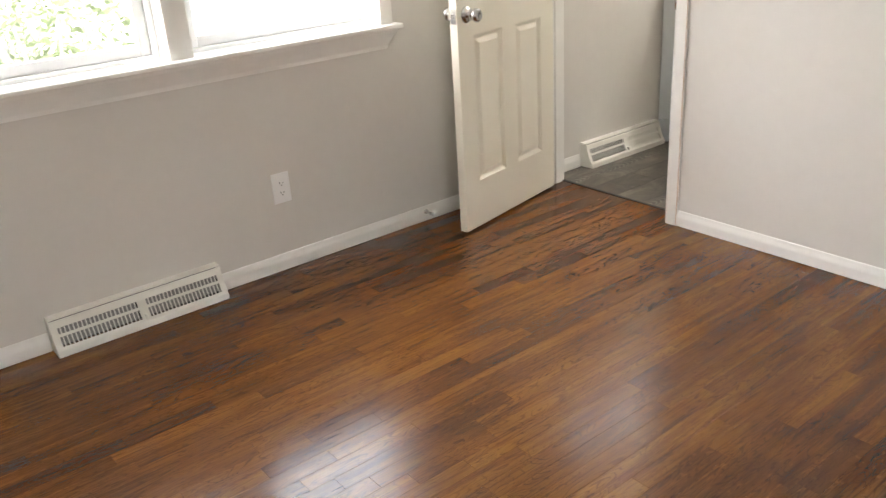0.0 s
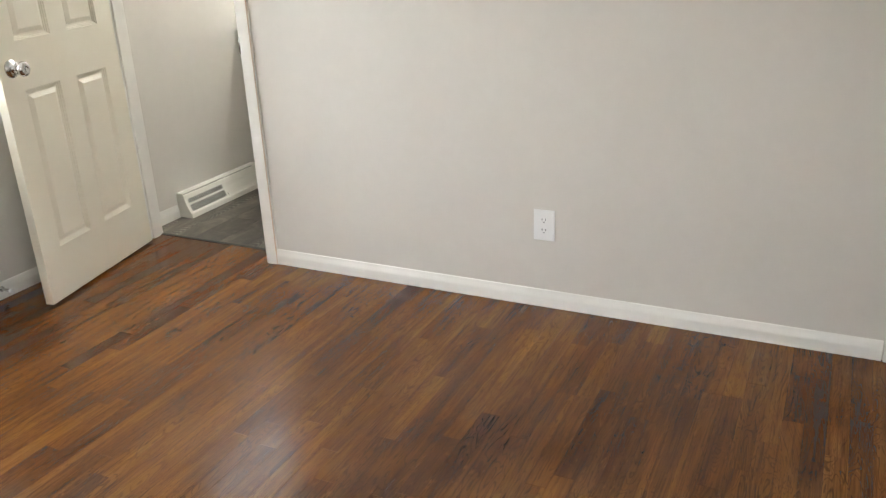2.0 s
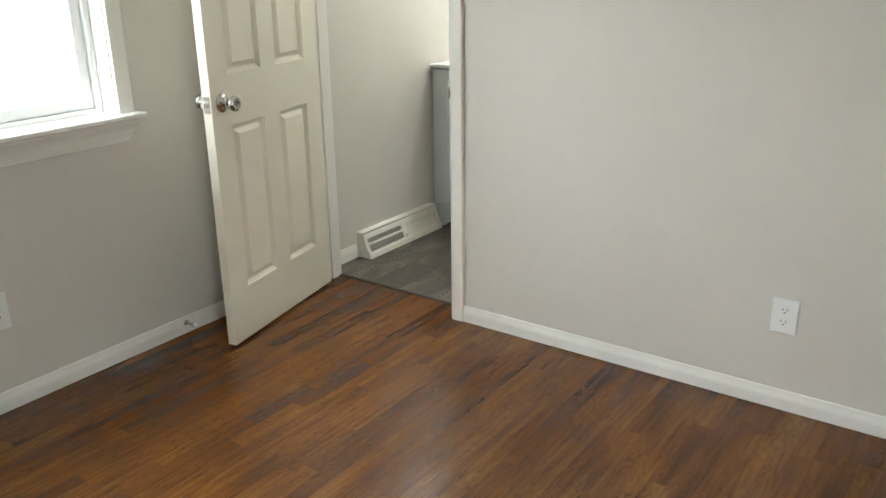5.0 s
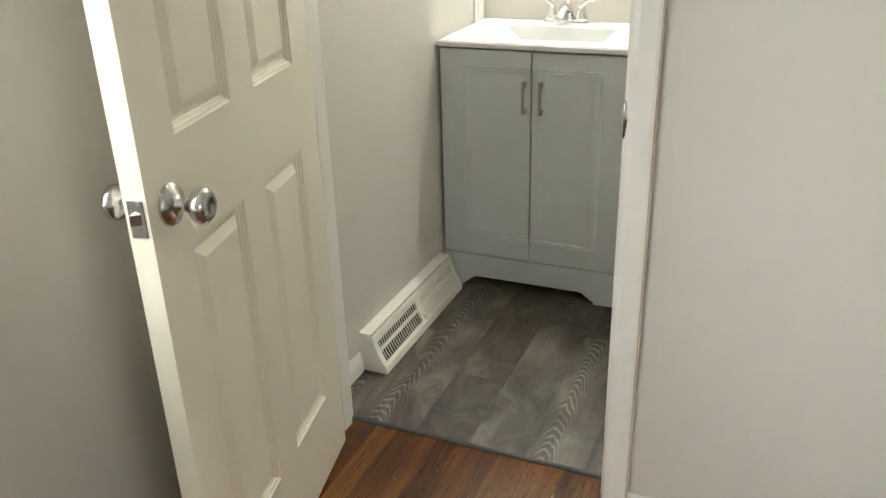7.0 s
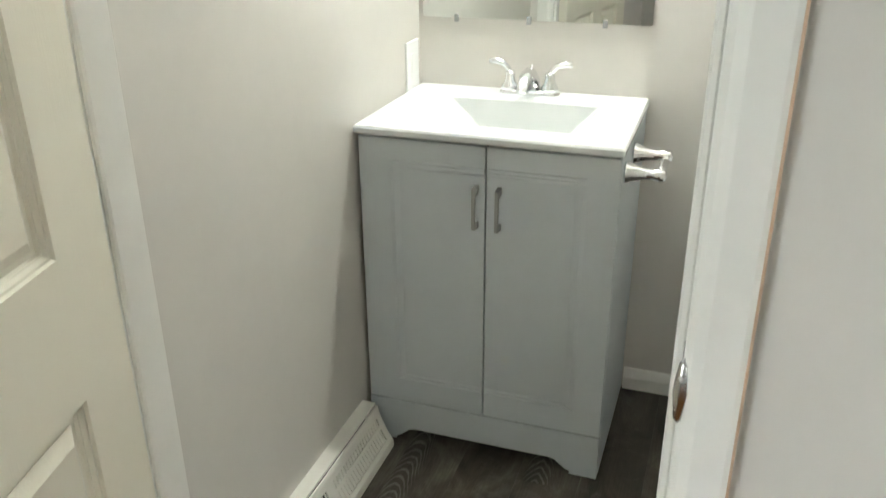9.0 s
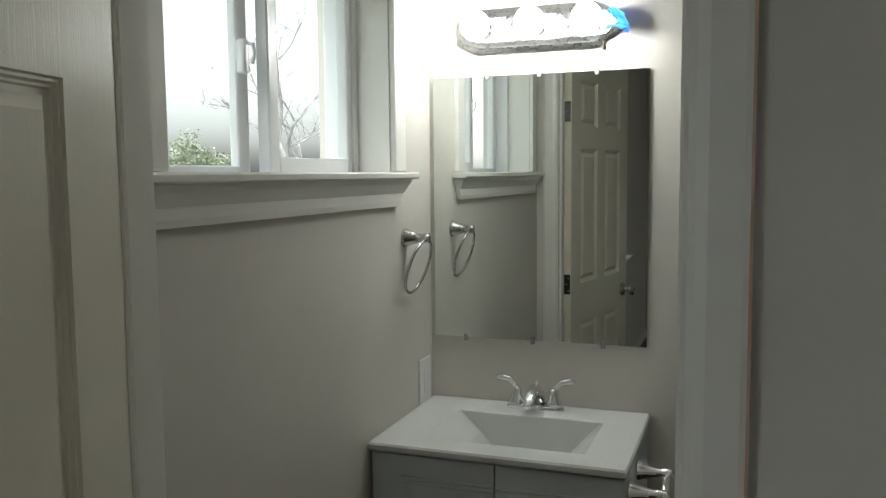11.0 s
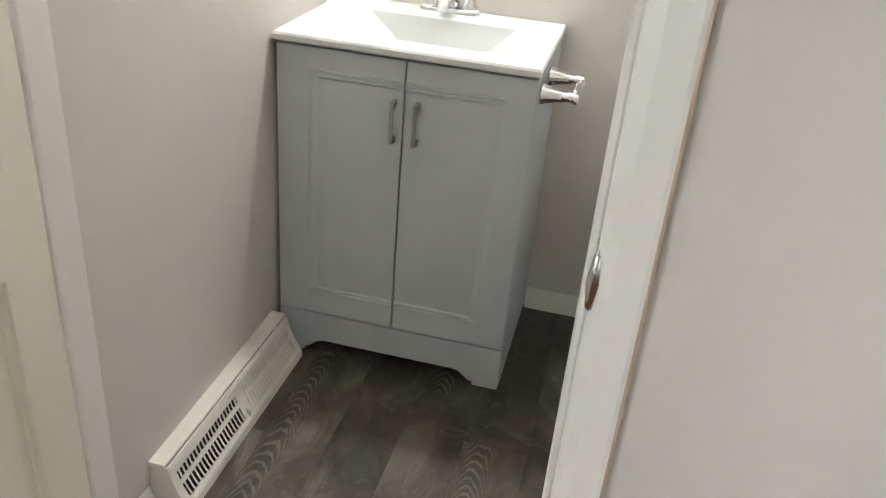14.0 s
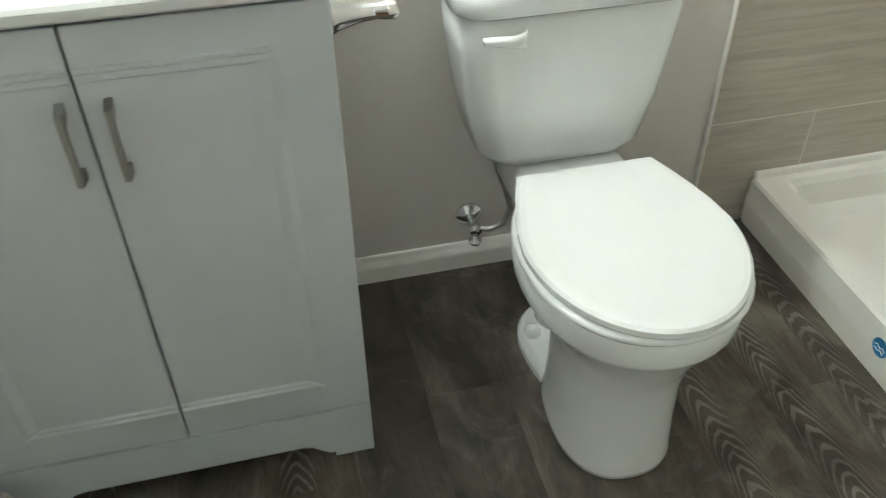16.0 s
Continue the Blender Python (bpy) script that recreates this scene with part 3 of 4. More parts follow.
y0, y1, z0, z1 = WIN_A
wa = tagged(empty("window_1"), "white twin bedroom window with a wide sill", "window", kind="structure")
MUL = (-1.735, -1.648)
reveal(wa, y0, y1, z0, z1)
part("mullion", box((OUT + 0.03, MUL[0], z0), (0.016, MUL[1], z1), 0.003), TRIM, wa)
for a, b in ((y0 + 0.006, MUL[0]), (MUL[1], y1 - 0.006)):
    part("window_frame", frame_ring(a, b, z0 - 0.003, z1 - 0.006, 0.022, -0.135, -0.07), VINYL, wa)
    mid = (z0 + z1) / 2 + 0.02
    for lo, hi, x in ((z0 + 0.019, mid + 0.02, -0.098), (mid - 0.015, z1 - 0.028, -0.124)):
        s = part("sash", frame_ring(a + 0.022, b - 0.022, lo, hi, 0.040, x - 0.012, x + 0.012), VINYL, wa)
        pane(s, a + 0.058, b - 0.058, lo + 0.036, hi - 0.036, x)
for a, b in ((y0 - 0.058, y0 + 0.002), (y1 - 0.002, y1 + 0.058)):
    part("casing", box((0.0, a, z0 + 0.001), (0.017, b, z1 + 0.06), 0.004, 2), TRIM, wa)
part("head_casing", box((0.0, y0 + 0.002, z1), (0.017, y1 - 0.002, z1 + 0.06), 0.004, 2), TRIM, wa)
stool_and_apron(wa, y0 - 0.075, y1 + 0.076, z0 + 0.008, 0.060, 0.078)

y0, y1, z0, z1 = WIN_B
wb = tagged(empty("window_2"), "white vinyl sliding bathroom window above a wide sill", "window", kind="structure")
reveal(wb, y0, y1, z0, z1)
part("window_frame", frame_ring(y0 + 0.006, y1 - 0.006, z0 - 0.003, z1 - 0.006, 0.024, -0.165, -0.085), VINYL, wb)
s = part("sash", frame_ring(y0 + 0.03, 0.700, z0 + 0.021, z1 - 0.030, 0.042, -0.155, -0.133), VINYL, wb)
pane(s, y0 + 0.068, 0.662, z0 + 0.059, z1 - 0.068, -0.144)
s = part("sliding_sash", frame_ring(0.712, y1 - 0.012, z0 + 0.042, z1 - 0.030, 0.040, -0.122, -0.092), VINYL, wb)
pane(s, 0.748, y1 - 0.048, z0 + 0.079, z1 - 0.071, -0.107)
lock = part("sash_lock", box((-0.133, 0.656, 1.712), (-0.112, 0.680, 1.782), 0.006, 2), VINYL, wb)
part("lock_lever", tube([(-0.112, 0.668, 1.774), (-0.098, 0.668, 1.770), (-0.096, 0.669, 1.750), (-0.104, 0.671, 1.732)], 0.0045, 8), VINYL, lock, smooth=True)
for a, b in ((y0 - 0.068, y0 + 0.002), (y1 - 0.002, y1 + 0.068)):
    part("casing", box((0.0, a, z0 + 0.049), (0.017, b, z1 + 0.05), 0.004, 2), TRIM, wb)
part("head_casing", box((0.0, y0 + 0.002, z1), (0.017, y1 - 0.002, z1 + 0.05), 0.004, 2), TRIM, wb)
stool_and_apron(wb, y0 - 0.090, y1 + 0.082, z0 + 0.052, 0.047, 0.068)


# wide window in the east wall, added out of view as fill-light source
y0, y1, z0, z1 = WIN_ADDED
wc = tagged(empty("added_window"), "unseen white window added in the east wall for fill light", "window", kind="structure")
ring = bmesh.new()
ym = (y0 + y1) / 2
for lo, hi in (((y0, z0), (y0 + 0.05, z1)), ((y1 - 0.05, z0), (y1, z1)), ((y0 + 0.05, z0), (y1 - 0.05, z0 + 0.05)), ((y0 + 0.05, z1 - 0.05), (y1 - 0.05, z1)), ((ym - 0.03, z0 + 0.05), (ym + 0.03, z1 - 0.05))):
    add_box(ring, (BED_X + 0.075, lo[0], lo[1]), (BED_X + 0.10, hi[0], hi[1]), 0.003)
part("window_frame", ring, VINYL, wc)
for lo, hi in ((y0 + 0.05, ym - 0.03), (ym + 0.03, y1 - 0.05)):
    g = part("pane", box((BED_X + 0.086, lo, z0 + 0.05), (BED_X + 0.090, hi, z1 - 0.05)), GLASS, wc, "clear window glass")
    g.visible_shadow = False
part("window_sill", box((BED_X - 0.05, y0 - 0.07, z0 - 0.018), (BED_X + 0.07, y1 + 0.07, z0 + 0.004), 0.003), TRIM, wc)


# ---- bathroom door, open into the bedroom ----
def build_door():
    W, H, T = 0.703, 2.028, 0.035
    door = tagged(empty("door_1", (DOOR_L + 0.002, -0.002, 0.011), -77.8), "white six-panel door standing open into the bedroom", "door", kind="structure")
    xs = [0, 0.105, 0.302, 0.401, 0.598, W]
    zs = [0, 0.205, 0.818, 0.995, 1.600, 1.700, 1.905, H]
    bm = bmesh.new()
    cells = []
    for y in (0.0, T):
        g = [[bm.verts.new((x, y, z)) for z in zs] for x in xs]
        for i in range(len(xs) - 1):
            for j in range(len(zs) - 1):
                f = bm.faces.new((g[i][j], g[i + 1][j], g[i + 1][j + 1], g[i][j + 1]))
                if i in (1, 3) and j in (1, 3, 5):
                    cells.append(f)
    bm.verts.ensure_lookup_table()
    for x in (0, W):
        for k in range(len(zs) - 1):
            bm.faces.new([v for v in (bm.verts.new((x, 0, zs[k])), bm.verts.new((x, T, zs[k])), bm.verts.new((x, T, zs[k + 1])), bm.verts.new((x, 0, zs[k + 1])))])
    for z in (0, H):
        for k in range(len(xs) - 1):
            bm.faces.new([v for v in (bm.verts.new((xs[k], 0, z)), bm.verts.new((xs[k], T, z)), bm.verts.new((xs[k + 1], T, z)), bm.verts.new((xs[k + 1], 0, z)))])
    bmesh.ops.remove_doubles(bm, verts=bm.verts, dist=1e-5)
    bmesh.ops.recalc_face_normals(bm, faces=bm.faces)
    cells = [f for f in cells if f.is_valid]
    for th, dp in ((0.003, -0.004), (0.005, 0.0), (0.004, -0.005), (0.004, 0.0), (0.003, -0.0035)):
        bmesh.ops.inset_individual(bm, faces=cells, thickness=th, depth=dp)
    part("leaf", bm, DOOR, door)
    for i in (1, 3):
        for j in (1, 3, 5):
            lo, hi = (xs[i] + 0.020, 0.003, zs[j] + 0.020), (xs[i + 1] - 0.020, T - 0.003, zs[j + 1] - 0.020)
            secs = []
            for y, e in ((0.0015, 0.017), (0.0120, 0.0), (T - 0.0120, 0.0), (T - 0.0015, 0.017)):
                secs.append([(lo[0] + e, y, lo[2] + e), (hi[0] - e, y, lo[2] + e), (hi[0] - e, y, hi[2] - e), (lo[0] + e, y, hi[2] - e)])
            part("panel", loft(secs), DOOR, door)
    kx, kz = W - 0.060, 0.903
    for side, sign in (("knob", 1), ("knob", -1)):
        base = Matrix.Translation((kx, T if sign > 0 else 0.0, kz)) @ (pose(0, 0, 0, -90) if sign > 0 else pose(0, 0, 0, 90))
        k = part(side, lathe([(0.0, 0.0), (0.033, 0.0), (0.033, 0.003), (0.030, 0.008), (0.017, 0.012), (0.011, 0.016), (0.010, 0.030), (0.014, 0.035), (0.024, 0.041), (0.0275, 0.050), (0.0265, 0.058), (0.020, 0.064), (0.0095, 0.066), (0.009, 0.0645), (0.0, 0.0645)], 32, base), NICKEL, door, "brushed nickel door knob", True)
    part("latch_plate", box((W - 0.0005, 0.005, kz - 0.029), (W + 0.0015, T - 0.005, kz + 0.029), 0.0007), NICKEL, door, "nickel latch plate")
    part("latch_bolt", prism([(W + 0.001, 0.011), (W + 0.010, 0.011), (W + 0.002, 0.024), (W + 0.001, 0.024)], kz - 0.008, kz + 0.008, "z"), NICKEL, door)
    for z, mat, lab in ((0.25, BRONZE, "dark bronze hinge"), (1.00, BRONZE, "dark bronze hinge"), (1.76, NICKEL, "bright nickel hinge")):
        h = part("hinge", box((-0.0022, 0.003, z - 0.044), (0.0004, T - 0.004, z + 0.044), 0.0005), mat, door, lab)
        part("hinge_barrel", lathe([(0, -0.046), (0.0052, -0.045), (0.0052, 0.045), (0, 0.046)], 12, Matrix.Translation((-0.003, -0.005, z))), mat, h, smooth=True)
        for dz in (-0.028, 0.0, 0.028):
            part("screw", lathe([(0.004, 0), (0.003, 0.0012), (0, 0.0014)], 10, Matrix.Translation((-0.0022, 0.018 + (0.006 if dz else -0.004), z + dz)) @ pose(0, 0, 0, 0, -90)), CHROME, h)
    return door


build_door()

# spring door stop on the baseboard
stop = tagged(empty("door_stop_bumper", (0.0128, -0.700, 0.045)), "small metal door stop on the baseboard", "door stop")
part("base", lathe([(0, 0), (0.011, 0), (0.011, 0.003), (0.006, 0.006), (0.005, 0.020), (0.0075, 0.045), (0.0075, 0.052), (0, 0.053)], 16, pose(0, 0, 0, 0, 90)), NICKEL, stop, smooth=True)
part("rubber_tip", lathe([(0.0085, 0.050), (0.0085, 0.060), (0.006, 0.063), (0, 0.063)], 16, pose(0, 0, 0, 0, 90)), PLASTIC, stop)


# ---- outlets ----
def outlet(name, place, turn, w, h, rocker, label):
    """A cover plate on a wall; its own y points out of the wall."""
    o = tagged(empty(name, place, turn), label, "outlet")
    part("cover_plate", box((-w / 2, 0.0005, -h / 2), (w / 2, 0.0065, h / 2), 0.0025, 2), PLASTIC, o)
    if rocker:
        r = part("insert", box((-0.0165, 0.0062, -0.0335), (0.0165, 0.0085, 0.0335), 0.001), PLASTIC, o)
        part("test_button", box((-0.006, 0.008, 0.004), (0.006, 0.0095, 0.009), 0.0005), PLASTIC, r)
        part("test_button", box((-0.006, 0.008, -0.009), (0.006, 0.0095, -0.004), 0.0005), PLASTIC, r)
        return o
    for dz in (0.0195, -0.0195):
        out = [(0.017 * math.cos(a) if abs(math.cos(a)) < 0.82 else math.copysign(0.0145, math.cos(a)), 0.0145 * math.sin(a) + dz) for a in [2 * math.pi * i / 20 for i in range(20)]]
        f = part("receptacle", prism(out, 0.006, 0.0082, "y"), PLASTIC, o)
        for sx, sh in ((-0.0065, 0.0075), (0.0065, 0.006)):
            part("slot", box((sx - 0.0012, 0.0078, dz + 0.003 - sh / 2), (sx + 0.0012, 0.0086, dz + 0.003 + sh / 2)), SLOT, f)
        part("ground_hole", lathe([(0.0026, 0.0), (0.0026, 0.0086), (0, 0.0086)], 10, Matrix.Translation((0, 0, dz - 0.0075)) @ pose(0, 0, 0, -90)), SLOT, f)
    part("screw", lathe([(0.003, 0.0062), (0.0028, 0.0072), (0, 0.0075)], 10, pose(0, 0, 0, -90)), PLASTIC, o)
    return o


outlet("wall_outlet", (0.0, -1.388, 0.339), -90, 0.076, 0.122, False, "white duplex outlet under the window")
outlet("wall_outlet", (2.053, 0.0, 0.320), 180, 0.079, 0.116, False, "white duplex outlet on the greige wall")
outlet("wall_outlet", (0.0, 1.343, 0.921), -90, 0.084, 0.131, True, "white outlet with buttons beside the vanity")


# ---- baseboard registers ----
def register(place, length, open_share, label):
    """A sloped baseboard register along y; it starts at place and reaches out in +x."""
    g = tagged(empty("baseboard_register", place), label, "register")
    top = 0.126
    curve = [(0.044, 0.114), (0.0475, 0.098), (0.053, 0.081), (0.061, 0.060), (0.070, 0.042), (0.078, 0.030)]
    part("top_plate", prism([(0.0, top - 0.006), (0.0, top), (0.0365, top), (0.0375, top - 0.006)], 0.0, length, "y", 0.0008), REGISTER, g)
    part("back_plate", prism([(0.0, 0.002), (0.0, top - 0.006), (0.006, top - 0.006), (0.006, 0.002)], 0.004, length - 0.004, "y"), REGISTER_SHADE, g)
    for y in (0.0, length - 0.003):
        part("end_cap", prism([(0.0, 0.001), (0.0, top - 0.0065), (0.043, top - 0.007), *curve, (0.085, 0.016), (0.085, 0.001)], y, y + 0.003, "y"), REGISTER, g)
    part("lower_rail", prism([(0.071, 0.001), (0.071, 0.030), (0.077, 0.0335), (0.084, 0.024), (0.086, 0.001)], 0.003, length - 0.003, "y"), REGISTER, g)
    part("upper_rail", prism([(0.0425, top - 0.0075), (0.046, 0.112), (0.0495, 0.094), (0.041, 0.095), (0.038, top - 0.0075)], 0.003, length - 0.003, "y"), REGISTER, g)
    mid = length * 0.5
    rail = lambda a, b, o=0.0: [(p + o, q) for p, q in curve[a:b]]
    for a, b in ((0.003, 0.022), (mid - 0.016, mid + 0.016), (length - 0.022, length - 0.003)):
        c = rail(1, 6)
        part("upright", prism(c + [(p - 0.004, q - 0.001) for p, q in reversed(c)], a, b, "y"), REGISTER, g)
    part("cross_bar", prism([(0.0565, 0.0725), (0.0605, 0.0635), (0.056, 0.0625), (0.0525, 0.0715)], 0.020, length - 0.020, "y"), REGISTER, g)
    part("damper_lever", box((0.064, mid - 0.004, 0.028), (0.082, mid + 0.004, 0.048), 0.0025, 2), REGISTER, g)
    n = 19
    c = rail(1, 6)
    bar = add_prism(bmesh.new(), c + [(p - 0.0014, q - 0.0005) for p, q in reversed(c)], -0.0020, 0.0020, "y")
    me = None
    for a, b, opened in ((0.024, mid - 0.018, True), (mid + 0.018, length - 0.024, open_share > 0.5)):
        for i in range(n):
            y = a + (b - a) * (i + 0.5) / n
            if me is None:
                s = part("slat", bar, REGISTER, g)
                me = s.data
            else:
                s = new("slat", me)
                s.parent = g
            s.location = (0, y, 0)
        if not opened:
            part("slot_backing", prism([(p - 0.004, q) for p, q in curve[1:6]] + [(p - 0.006, q) for p, q in reversed(curve[1:6])], a, b, "y"), REGISTER, g, "closed white damper behind the slots")
        else:
            # deep plate behind open slots; its near-black tone is painted-in shade
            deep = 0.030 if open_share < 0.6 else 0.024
            part("slot_backing", prism([(p - deep, q) for p, q in curve[1:6]] + [(p - deep - 0.002, q) for p, q in reversed(curve[1:6])], a, b, "y"), REGISTER_SHADE if open_share < 0.6 else REGISTER_GREY, g)
    return g


register((0.0, -2.328, 0.0), 0.622, 1.0, "white metal baseboard heat register under the window")
register((0.0, 0.335, 0.0), 0.600, 0.4, "white metal baseboard heat register ending at the vanity")


# ---- vanity ----
def build_vanity():
    x0, x1, yf, yb, zt = 0.010, 0.616, 0.966, BACK - 0.002, 0.841
    v = tagged(empty("vanity_cabinet"), "grey painted two-door bathroom vanity cabinet", "cabinet")
    part("side_panel", box((x0, yf + 0.020, 0.0), (x0 + 0.016, yb, zt), 0.001), VANITY, v)
    part("side_panel", box((x1 - 0.016, yf + 0.020, 0.0), (x1, yb, zt), 0.001), VANITY, v)
    # inner boards coloured near-black so the cabinet's shaded inside reads dark
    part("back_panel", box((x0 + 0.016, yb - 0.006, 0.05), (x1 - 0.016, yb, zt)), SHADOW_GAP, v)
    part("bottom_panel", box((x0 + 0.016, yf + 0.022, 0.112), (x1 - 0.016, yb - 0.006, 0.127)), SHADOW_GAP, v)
    # dark sheet behind the doors stands for the shade in their gaps
    part("gap_shade_board", box((x0 + 0.016, yf + 0.0195, 0.127), (x1 - 0.016, yf + 0.030, zt - 0.002)), SHADOW_GAP, v)
    a, b = x0 + 0.001, x1 - 0.001
    out = [(a, 0.0), (a + 0.068, 0.0), (a + 0.068, 0.012), (a + 0.078, 0.013), (a + 0.092, 0.024), (a + 0.106, 0.036), (a + 0.122, 0.040), (b - 0.122, 0.040), (b - 0.106, 0.036), (b - 0.092, 0.024), (b - 0.078, 0.013), (b - 0.068, 0.012), (b - 0.068, 0.0), (b, 0.0), (b, 0.124), (a, 0.124)]
    part("plinth", prism(out, yf + 0.001, yf + 0.0195, "y"), VANITY, v)
    part("plinth_lip", box((a, yf - 0.0015, 0.100), (b, yf + 0.0008, 0.124), 0.0007), VANITY, v)
    mid = 0.3195
    for lo, hi, pl, pr, hx, side in ((x0 + 0.001, mid - 0.0018, 0.075, 0.020, 0.298, "l"), (mid + 0.0018, x1 - 0.001, 0.020, 0.066, 0.352, "r")):
        z0, z1 = 0.128, zt - 0.005
        d = part("cabinet_door", box((lo, yf, z0), (hi, yf + 0.0175, z1), 0.0012), VANITY, v)
        prof = ((0.0, 0.0), (0.0042, 0.002), (0.0042, 0.0065), (0.0010, 0.0095), (0.0034, 0.0125), (0.0034, 0.0165), (0.0, 0.021))
        outer, inner = (lo + pl, hi - 0.0012) if side == "l" else (hi - pr, lo + 0.0012)
        way = 1 if side == "l" else -1
        for zs, dz in ((0.787, -1), (0.190, 1)):
            mb = bmesh.new()
            ea = [mb.verts.new((outer + way * 1.6 * q, yf + 0.0004 - p, zs + dz * q)) for p, q in prof]
            eb = [mb.verts.new((inner, yf + 0.0004 - p, zs + dz * q)) for p, q in prof]
            for q in range(len(prof) - 1):
                mb.faces.new((ea[q], ea[q + 1], eb[q + 1], eb[q]))
            mb.faces.new(ea)
            mb.faces.new(eb)
            mb.faces.new((ea[0], ea[-1], eb[-1], eb[0]))
            part("moulding", mb, VANITY, d)
        sb = bmesh.new()
        add_prism(sb, [(outer, yf + 0.0004), (outer + way * 0.012, yf - 0.0024), (outer + way * 0.030, yf + 0.0004)], 0.207, 0.770, "z")
        part("moulding", sb, VANITY, d)
        hd = bmesh.new()
        zc, half = 0.694, 0.049
        add_box(hd, (hx - 0.0045, yf - 0.027, zc - half), (hx + 0.0045, yf - 0.020, zc + half), 0.002, 2)
        for s in (-1, 1):
            add_prism(hd, [(yf - 0.021, zc + s * (half - 0.0005)), (yf + 0.0002, zc + s * (half + 0.003)), (yf + 0.0002, zc + s * (half - 0.012)), (yf - 0.021, zc + s * (half - 0.018))], hx - 0.005, hx + 0.005, "x")
        part("handle", hd, PEWTER, d, "satin metal bar handle")
    return v


build_vanity()

# vanity top with its sunk rectangular basin
vt = tagged(empty("bathroom_sink"), "glossy white sink top with a moulded rectangular basin", "sink")
tx0, tx1, ty0, ty1, tz0, tz1 = 0.004, 0.622, 0.953, BACK - 0.003, 0.8425, 0.8625


def rounded(x0, x1, y0, y1, z, r, k=6):
    pts = []
    for cx, cy, a0 in ((x1 - r, y1 - r, 0), (x0 + r, y1 - r, 90), (x0 + r, y0 + r, 180), (x1 - r, y0 + r, 270)):
        for i in range(k + 1):
            a = radians(a0 + 90 * i / k)
            pts.append((cx + r * math.cos(a), cy + r * math.sin(a), z))
    return pts


secs = [rounded(tx0 + 0.004, tx1 - 0.004, ty0 + 0.004, ty1, tz0, 0.004), rounded(tx0, tx1, ty0, ty1, tz0 + 0.004, 0.005), rounded(tx0, tx1, ty0, ty1, tz1 - 0.005, 0.005), rounded(tx0 + 0.004, tx1 - 0.004, ty0 + 0.004, ty1 - 0.001, tz1, 0.006),
        rounded(0.122, 0.518, 1.030, 1.292, tz1, 0.006), rounded(0.126, 0.514, 1.033, 1.289, tz1 - 0.003, 0.006), rounded(0.186, 0.464, 1.036, 1.284, tz1 - 0.055, 0.006), rounded(0.240, 0.418, 1.040, 1.279, tz1 - 0.115, 0.008), rounded(0.254, 0.404, 1.056, 1.262, tz1 - 0.128, 0.02), rounded(0.30, 0.34, 1.14, 1.18, tz1 - 0.132, 0.018)]
basin = loft(secs, False)
basin.verts.ensure_lookup_table()
basin.faces.new(basin.verts[-28:])
part("basin_top", basin, TOP, vt)
part("drain", lathe([(0.0, 0.0), (0.018, 0.0), (0.021, 0.002), (0.020, 0.004), (0.012, 0.005), (0, 0.006)], 20, Matrix.Translation((0.32, 1.16, tz1 - 0.132))), CHROME, vt, "chrome drain", True)


# ---- faucet ----
def build_faucet():
    f = tagged(empty("faucet", (0.322, 1.352, tz1)), "chrome two-handle bathroom faucet on the vanity top", "faucet")
    out = []
    for i in range(32):
        a = 2 * math.pi * i / 32
        cx = 0.052 if math.cos(a) > 0 else -0.052
        out.append((cx + 0.027 * math.cos(a), 0.026 * math.sin(a)))
    part("base_plate", loft([[(x, y, z) for x, y in [(p * s, q * s) for p, q in out]] for z, s in ((0.0, 1.0), (0.008, 1.0), (0.014, 0.93), (0.016, 0.86))]), CHROME, f, smooth=True)
    sec = []
    for y, z, w, h in ((0.012, 0.014, 0.026, 0.012), (0.008, 0.036, 0.024, 0.022), (-0.010, 0.054, 0.021, 0.018), (-0.040, 0.056, 0.018, 0.014), (-0.072, 0.044, 0.015, 0.011), (-0.092, 0.030, 0.012, 0.008)):
        sec.append([(w * math.cos(2 * math.pi * i / 20), y + 0.35 * h * math.sin(2 * math.pi * i / 20), z + h * math.sin(2 * math.pi * i / 20)) for i in range(20)])
    part("spout", loft(sec), CHROME, f, smooth=True)
    part("lift_rod", tube([(0, 0.018, 0.02), (0, 0.018, 0.075)], [0.003, 0.0035], 8), CHROME, f, smooth=True)
    for s in (-1, 1):
        h = part("handle", lathe([(0.0, 0.012), (0.024, 0.013), (0.022, 0.024), (0.015, 0.034), (0.0125, 0.046), (0.013, 0.054), (0.010, 0.060), (0, 0.062)], 24, Matrix.Translation((s * 0.052, 0, 0))), CHROME, f, smooth=True)
        part("lever", tube([(s * 0.052, 0, 0.050), (s * 0.058, 0.001, 0.066), (s * 0.070, 0.002, 0.078), (s * 0.090, 0.003, 0.083), (s * 0.108, 0.004, 0.082)], [0.008, 0.0075, 0.0075, 0.0085, 0.0075], 12), CHROME, h, smooth=True)
    return f


build_faucet()

# ---- paper holder on the vanity's side ----
tp = tagged(empty("paper_holder", (0.6165, 1.090, 0.792)), "empty chrome toilet paper holder on the vanity's side", "paper holder")
for dy in (-0.072, 0.072):
    part("post", lathe([(0, 0), (0.024, 0), (0.0245, 0.004), (0.021, 0.012), (0.0135, 0.040), (0.0115, 0.060), (0.0135, 0.070), (0.014, 0.082), (0.010, 0.088), (0, 0.089)], 24, Matrix.Translation((0, dy, 0)) @ pose(0, 0, 0, 0, 90)), CHROME, tp, smooth=True)
